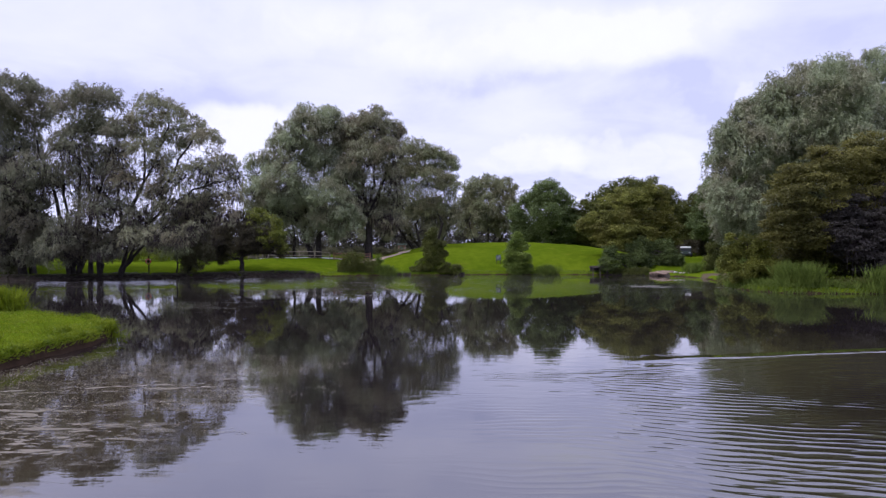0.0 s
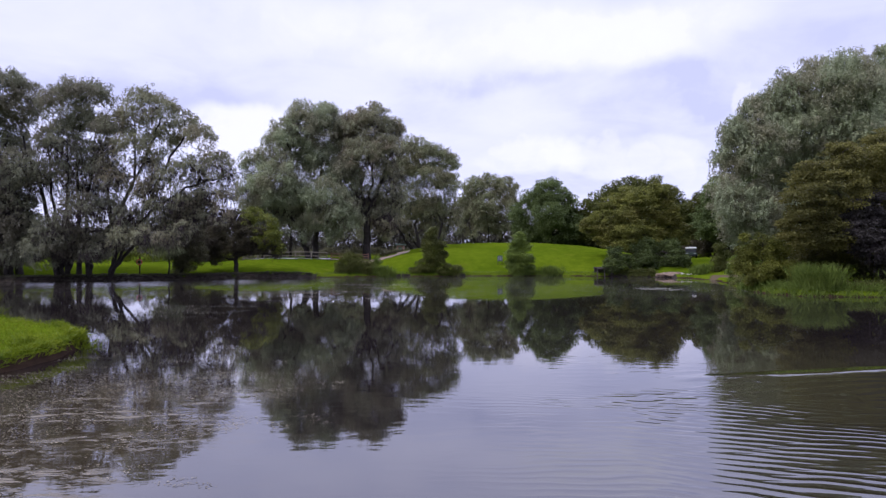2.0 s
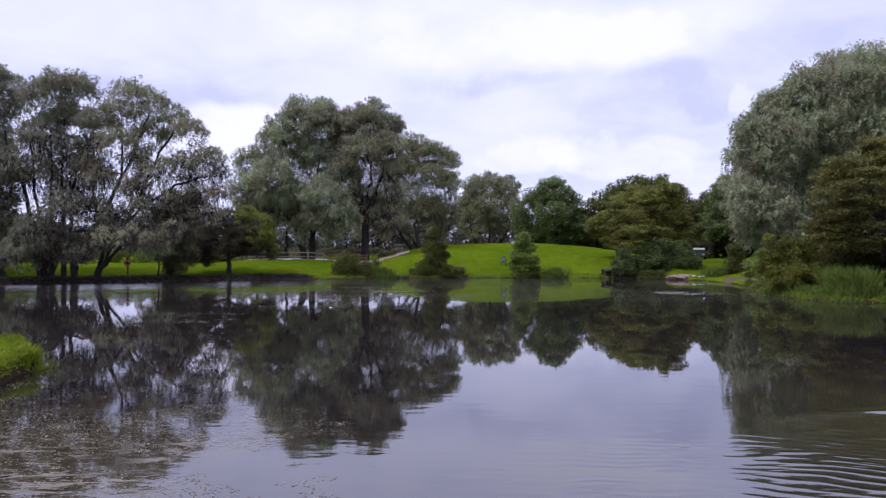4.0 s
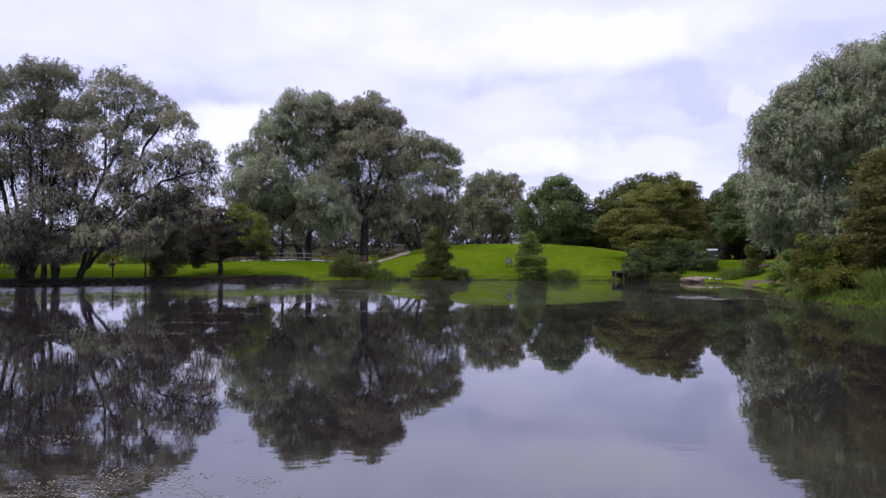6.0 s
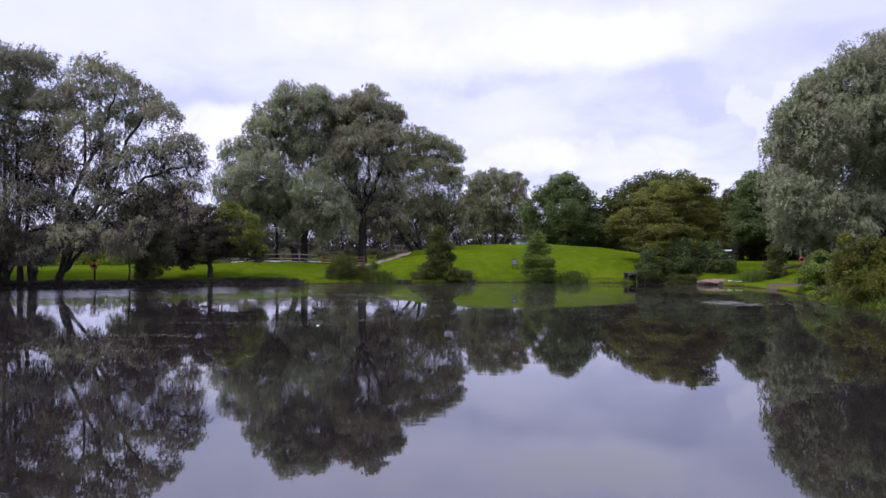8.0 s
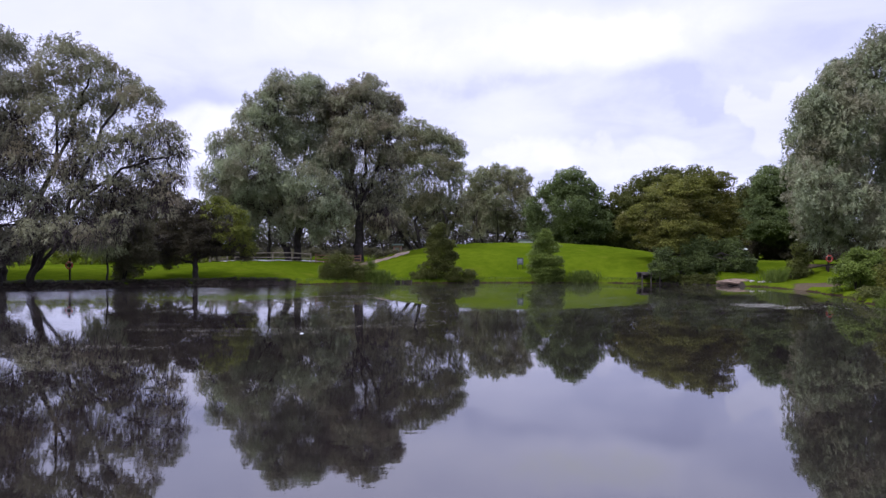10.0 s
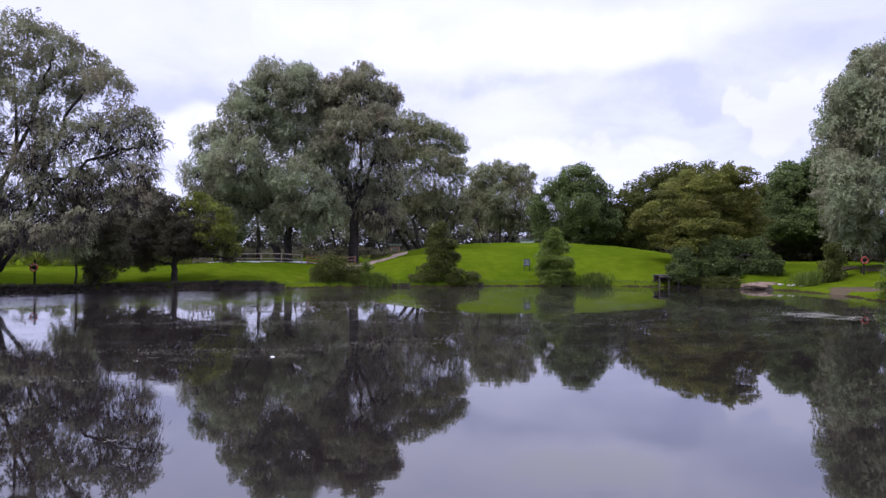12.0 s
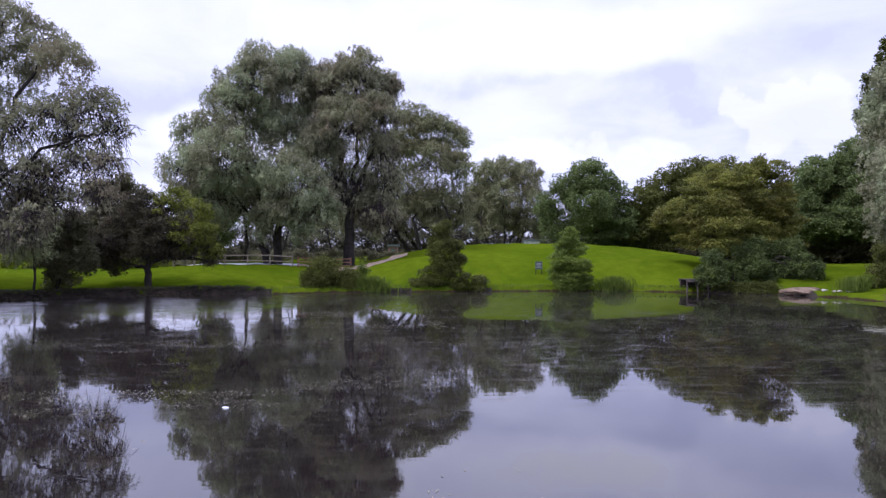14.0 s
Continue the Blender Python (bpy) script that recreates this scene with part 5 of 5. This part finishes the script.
def post_fence(name, label, a, b, height, bays, rails, mat):
    """A post-and-rail fence; every post and rail is a part."""
    (ax, ay), (bx, by) = a, b
    root = thing(name, (ax, ay, gz(ax, ay)), label, "fence")
    rng = random.Random(bays)
    spots = []
    for k in range(bays + 1):
        x, y = ax + (bx - ax) * k / bays, ay + (by - ay) * k / bays
        spots.append(Vector((x - ax, y - ay, gz(x, y) - gz(ax, ay))))
    for p in spots:
        tall = height * rng.uniform(0.98, 1.06)
        part("post", box(bmesh.new(), (0.13, 0.13, tall + 0.4), (p.x, p.y, p.z + tall / 2 - 0.2), 0.012, (0, rng.uniform(-1, 1), 0)), mat, root)
    for p, q in zip(spots, spots[1:]):
        for up in rails:
            bm, mid, way = bmesh.new(), (p + q) / 2, q - p
            box(bm, (way.length + 0.06, 0.045, 0.11), (0, 0, 0), 0.01)
            bmesh.ops.rotate(bm, cent=(0, 0, 0), matrix=way.to_track_quat("X", "Z").to_matrix(), verts=bm.verts)
            bmesh.ops.translate(bm, vec=mid + Vector((0, -0.09, height * up + rng.uniform(-0.015, 0.015))), verts=bm.verts)
            part("rail", bm, mat, root)
    return root


RUSTY = plain("reddish_stained_timber", (0.20, 0.11, 0.075), 0.85, grain=4.0)
post_fence("post_and_rail_fence", "weathered grey post-and-rail fence along the lawn", (-27.2, 104.2), (-17.6, 104), 1.15, 4, (0.42, 0.92), TIMBER)
post_fence("post_and_rail_fence", "reddish-brown timber rail fence beside the path", (-17.0, 104.1), (-11.4, 104.6), 1.1, 2, (0.25, 0.58, 0.92), RUSTY)
post_fence("low_rail", "low dark timber rail by the lifebuoy", (36.2, 88.2), (40.6, 87.6), 0.6, 2, (0.9,), DARK_TIMBER)


def gate_posts():
    root = thing("field_gate", stand(-29.3, 104.4), "grey timber field gate beside the fence", "gate")
    for x in (-1.1, 1.1):
        part("post", box(bmesh.new(), (0.16, 0.16, 1.7), (x, 0, 0.6), 0.015), TIMBER, root)
    for k in range(5):
        part("bar", box(bmesh.new(), (2.0, 0.04, 0.08), (0, 0, 0.25 + 0.22 * k), 0.008), TIMBER, root)
    part("brace", box(bmesh.new(), (2.15, 0.035, 0.08), (0, -0.045, 0.69), 0.008, (0, -24, 0)), TIMBER, root)


gate_posts()


hedge("distant_woods", "hazy line of distant trees beyond the park", [(-420, 330), (-200, 380), (0, 400), (200, 380), (420, 330)], 7.0, 12.0, DULL, 96, 1.6, 5.0, 6.0)


# ---- signs, lifebuoys, jetty, stones ----
def notice():
    x, y = 8.25, 99.4
    root = thing("notice_board", stand(x, y), "small grey-green notice board on the grassy mound", "sign")
    for dx in (-0.3, 0.3):
        part("post", box(bmesh.new(), (0.07, 0.07, 1.6), (dx, 0.06, 0.52), 0.008), DARK_TIMBER, root)
    board = part("board", box(bmesh.new(), (0.66, 0.05, 0.70), (0, 0, 1.0), 0.01), plain("slate_board", (0.045, 0.062, 0.055), 0.5, vary=0.15), root)
    for z in (0.37, -0.37):
        part("frame_bar", box(bmesh.new(), (0.72, 0.07, 0.05), (0, 0, 1.0 + z), 0.008), GREY, root)
    for dx in (-0.335, 0.335):
        part("frame_bar", box(bmesh.new(), (0.05, 0.07, 0.70), (dx, 0, 1.0), 0.008), GREY, root)
    for k, wide in enumerate((0.5, 0.6, 0.42, 0.56)):
        part("text_bar", box(bmesh.new(), (wide, 0.01, 0.045), (0, -0.03, 1.20 - 0.13 * k)), SILVER, board, "plain pale bar of writing")


notice()


def lifebuoy(x, y, tall, ring, label):
    root = thing("lifebuoy_post", stand(x, y), label, "lifebuoy", "lifebuoys round the pond")
    part("post", box(bmesh.new(), (0.14, 0.14, tall + 0.4), (0, 0.08, tall / 2 - 0.2), 0.015), DARK_TIMBER, root)
    part("backboard", box(bmesh.new(), (0.5, 0.03, 0.24), (0, 0.0, ring), 0.01), DARK_TIMBER, root)
    line = [(0.30 * math.cos(a), -0.07, ring + 0.30 * math.sin(a)) for a in np.linspace(0, 2 * math.pi, 25)]
    buoy = put_mesh("ring", mesh_from("ring", *tube(line, [0.078] * 25, 10)), RED, root, "red plastic ring", True)
    for k in range(4):
        a = math.pi / 4 + k * math.pi / 2
        arc = [(0.30 * math.cos(a + d), -0.07, ring + 0.30 * math.sin(a + d)) for d in np.linspace(-0.13, 0.13, 4)]
        put_mesh("band", mesh_from("band", *tube(arc, [0.084] * 4, 10)), BAND, buoy, "white reflective band", True)
    part("hook", rod(bmesh.new(), (0, 0.02, ring + 0.2), (0, -0.16, ring + 0.24), 0.015), SILVER, root)


lifebuoy(-37.2, 84.4, 2.2, 1.5, "red lifebuoy on a dark timber post by the lawn")
lifebuoy(38.1, 87.0, 1.7, 1.35, "red lifebuoy on a timber post beneath the weeping willow")


def edging(a, b, tall):
    """A low timber revetment along the waterline: stakes with boards behind them."""
    (ax, ay), (bx, by) = a, b
    root = thing("timber_edging", (ax, ay, 0), "low dark timber edging holding up the bank", "edging", "timber edgings", math.degrees(math.atan2(by - ay, bx - ax)))
    long = math.hypot(bx - ax, by - ay)
    count = max(2, round(long / 0.8) + 1)
    for k in range(count):
        part("stake", box(bmesh.new(), (0.09, 0.09, tall + 0.7), (long * k / (count - 1), -0.07, tall / 2 - 0.3), 0.012, (0, 2 * math.sin(k * 2.3), 0)), WORN_TIMBER, root)
    for k in range(3):
        part("board", box(bmesh.new(), (long + 0.16, 0.04, tall / 3 - 0.015), (long / 2, 0, tall * (k + 0.5) / 3), 0.008), DARK_TIMBER, root)


WORN_TIMBER = plain("worn_dark_timber", (0.085, 0.072, 0.062), 0.85, grain=4.0)


edging((-7.3, 94.3), (-4.6, 94.62), 0.34)
edging((1.8, 95.1), (3.0, 95.2), 0.36)


def jetty():
    root = thing("fishing_platform", (21.8, 93.6, 0), "dark timber fishing platform over the water", "jetty")
    deck = 1.22
    for k in range(14):
        part("plank", box(bmesh.new(), (0.138, 1.9, 0.045), (-0.98 + 0.15 * k, 0, deck), 0.005), WORN_TIMBER, root)
    for x in (-0.98, 0.0, 0.98):
        for y in (-0.85, 0.8):
            part("post", box(bmesh.new(), (0.11, 0.11, 2.3), (x, y, deck - 1.18), 0.012), WORN_TIMBER, root)
    for y in (-0.95, 0.92):
        part("beam", box(bmesh.new(), (2.2, 0.06, 0.2), (0, y, deck - 0.13), 0.01), WORN_TIMBER, root)
    # dark panel added under the deck, in place of the shade between posts
    part("shade_panel", box(bmesh.new(), (2.0, 0.05, 1.25), (0, 0.62, deck - 0.75), 0.01), DARK_TIMBER, root)



jetty()


def stones():
    rng = np.random.default_rng(77)
    for k in range(9):
        r = rng.uniform(0.11, 0.24)
        bm = bmesh.new()
        bmesh.ops.create_icosphere(bm, subdivisions=2, radius=r)
        for v in bm.verts:
            v.co *= 1 + 0.35 * noise.noise(v.co * 3.5 / r * 0.3 + Vector((k * 3.0, 0, 0)))
            v.co.z *= 0.62
        x, y = 32.4 - 0.27 * k + rng.normal(0, 0.15), 86.0 + 0.16 * k + rng.normal(0, 0.3)
        ob = part("boulder", bm, STONE, smooth=True)
        ob.matrix_basis = pose(x, y, max(gz(x, y), 0.0) + r * 0.25, 0, 0, rng.uniform(0, 360))
        tagged(ob, "pale rounded boulder at the stony landing", "boulder", "boulders at the landing")


stones()


def landing():
    """A worn hump of reddish earth and stone by the water."""
    bm = bmesh.new()
    bmesh.ops.create_icosphere(bm, subdivisions=4, radius=1.0)
    for v in bm.verts:
        bulge = 1 + 0.22 * noise.noise(v.co * 1.7) + 0.10 * noise.noise(v.co * 5) + 0.07 * noise.noise(v.co * 13)
        v.co = Vector((v.co.x * 1.85, v.co.y * 1.4, v.co.z * 0.42)) * bulge
    ob = part("rock_outcrop", bm, plain("reddish_rock", (0.185, 0.135, 0.100), 0.95, vary=0.6, grain=1.2, relief=0.9), smooth=True)
    ob.matrix_basis = pose(29.6, 89.2, gz(29.6, 89.2) - 0.22)
    tagged(ob, "low reddish rock outcrop at the water edge", "rock")


landing()


# ---- vehicles and buildings seen between the trees ----
def van(x, y, turn, paint, label, long=4.2, wide=1.85, tall=1.8):
    root = thing("parked_van", stand(x, y), label, "van", "parked vehicles", turn)
    bm = box(bmesh.new(), (wide, long, tall * 0.42), (0, 0, 0.32 + tall * 0.21), 0.12)
    part("body", bm, paint, root)
    part("window_band", box(bmesh.new(), (wide * 0.93, long * 0.82, tall * 0.34), (0, 0.2, 0.30 + tall * 0.575), 0.08), GLASS, root, "dark window glass")
    part("roof", box(bmesh.new(), (wide * 0.95, long * 0.85, tall * 0.15), (0, 0.2, 0.30 + tall * 0.79), 0.07), WHITE, root, "white roof")
    for sx in (-1, 1):
        for sy in (-0.32, 0.32):
            at = Vector((sx * wide * 0.46, sy * long, 0.33))
            wheel = part("wheel", rod(bmesh.new(), at - Vector((0.1, 0, 0)), at + Vector((0.1, 0, 0)), 0.33, sides=18), RUBBER, root, "black tyre")
            part("hub", rod(bmesh.new(), at - Vector((0.11, 0, 0)), at + Vector((0.11, 0, 0)), 0.19, sides=14), SILVER, wheel, "silver wheel hub")
        part("headlight", box(bmesh.new(), (0.32, 0.06, 0.16), (sx * wide * 0.33, -long / 2 - 0.005, 0.82), 0.02), SILVER, root, "clear headlight")
    part("bumper", box(bmesh.new(), (wide * 0.96, 0.14, 0.2), (0, -long / 2 - 0.03, 0.45), 0.04), RUBBER, root)


van(41.5, 114.2, -20, plain("dark_green_paint", (0.03, 0.045, 0.04), 0.35, vary=0.1), "dark van with a white roof beneath the trees")


def building(x, y, wide, deep, tall, mat, label):
    root = thing("park_building", stand(x, y), label, "building")
    part("wall", box(bmesh.new(), (wide, deep, tall + 0.4), (0, 0, tall / 2 - 0.2), 0.03), mat, root)
    part("roof", box(bmesh.new(), (wide + 0.6, deep + 0.6, 0.35), (0, 0, tall + 0.18), 0.05), GREY, root)
    part("door", box(bmesh.new(), (0.8, 0.06, 1.9), (0, -deep / 2 - 0.02, 0.95), 0.01), GREY, root, "grey door")


building(18.1, 168, 2.2, 6, 3.6, WHITE, "pale rendered building glimpsed behind the trees")
building(-9.2, 150, 1.5, 4, 2.3, plain("pink_brick", (0.27, 0.17, 0.14), 0.9, vary=0.2, grain=5.0), "low pinkish brick building glimpsed between trunks")


def litter():
    bm = bmesh.new()
    bmesh.ops.create_icosphere(bm, subdivisions=2, radius=0.075)
    for v in bm.verts:
        v.co = Vector((v.co.x * 1.1, v.co.y * 0.7, v.co.z * 0.30)) * (1 + 0.3 * noise.noise(v.co * 14))
    ob = part("floating_foam", bm, WHITE, smooth=True)
    ob.matrix_basis = pose(-7.5, 47.2, 0.012)
    tagged(ob, "small white scrap of foam afloat on the pond", "litter")


litter()
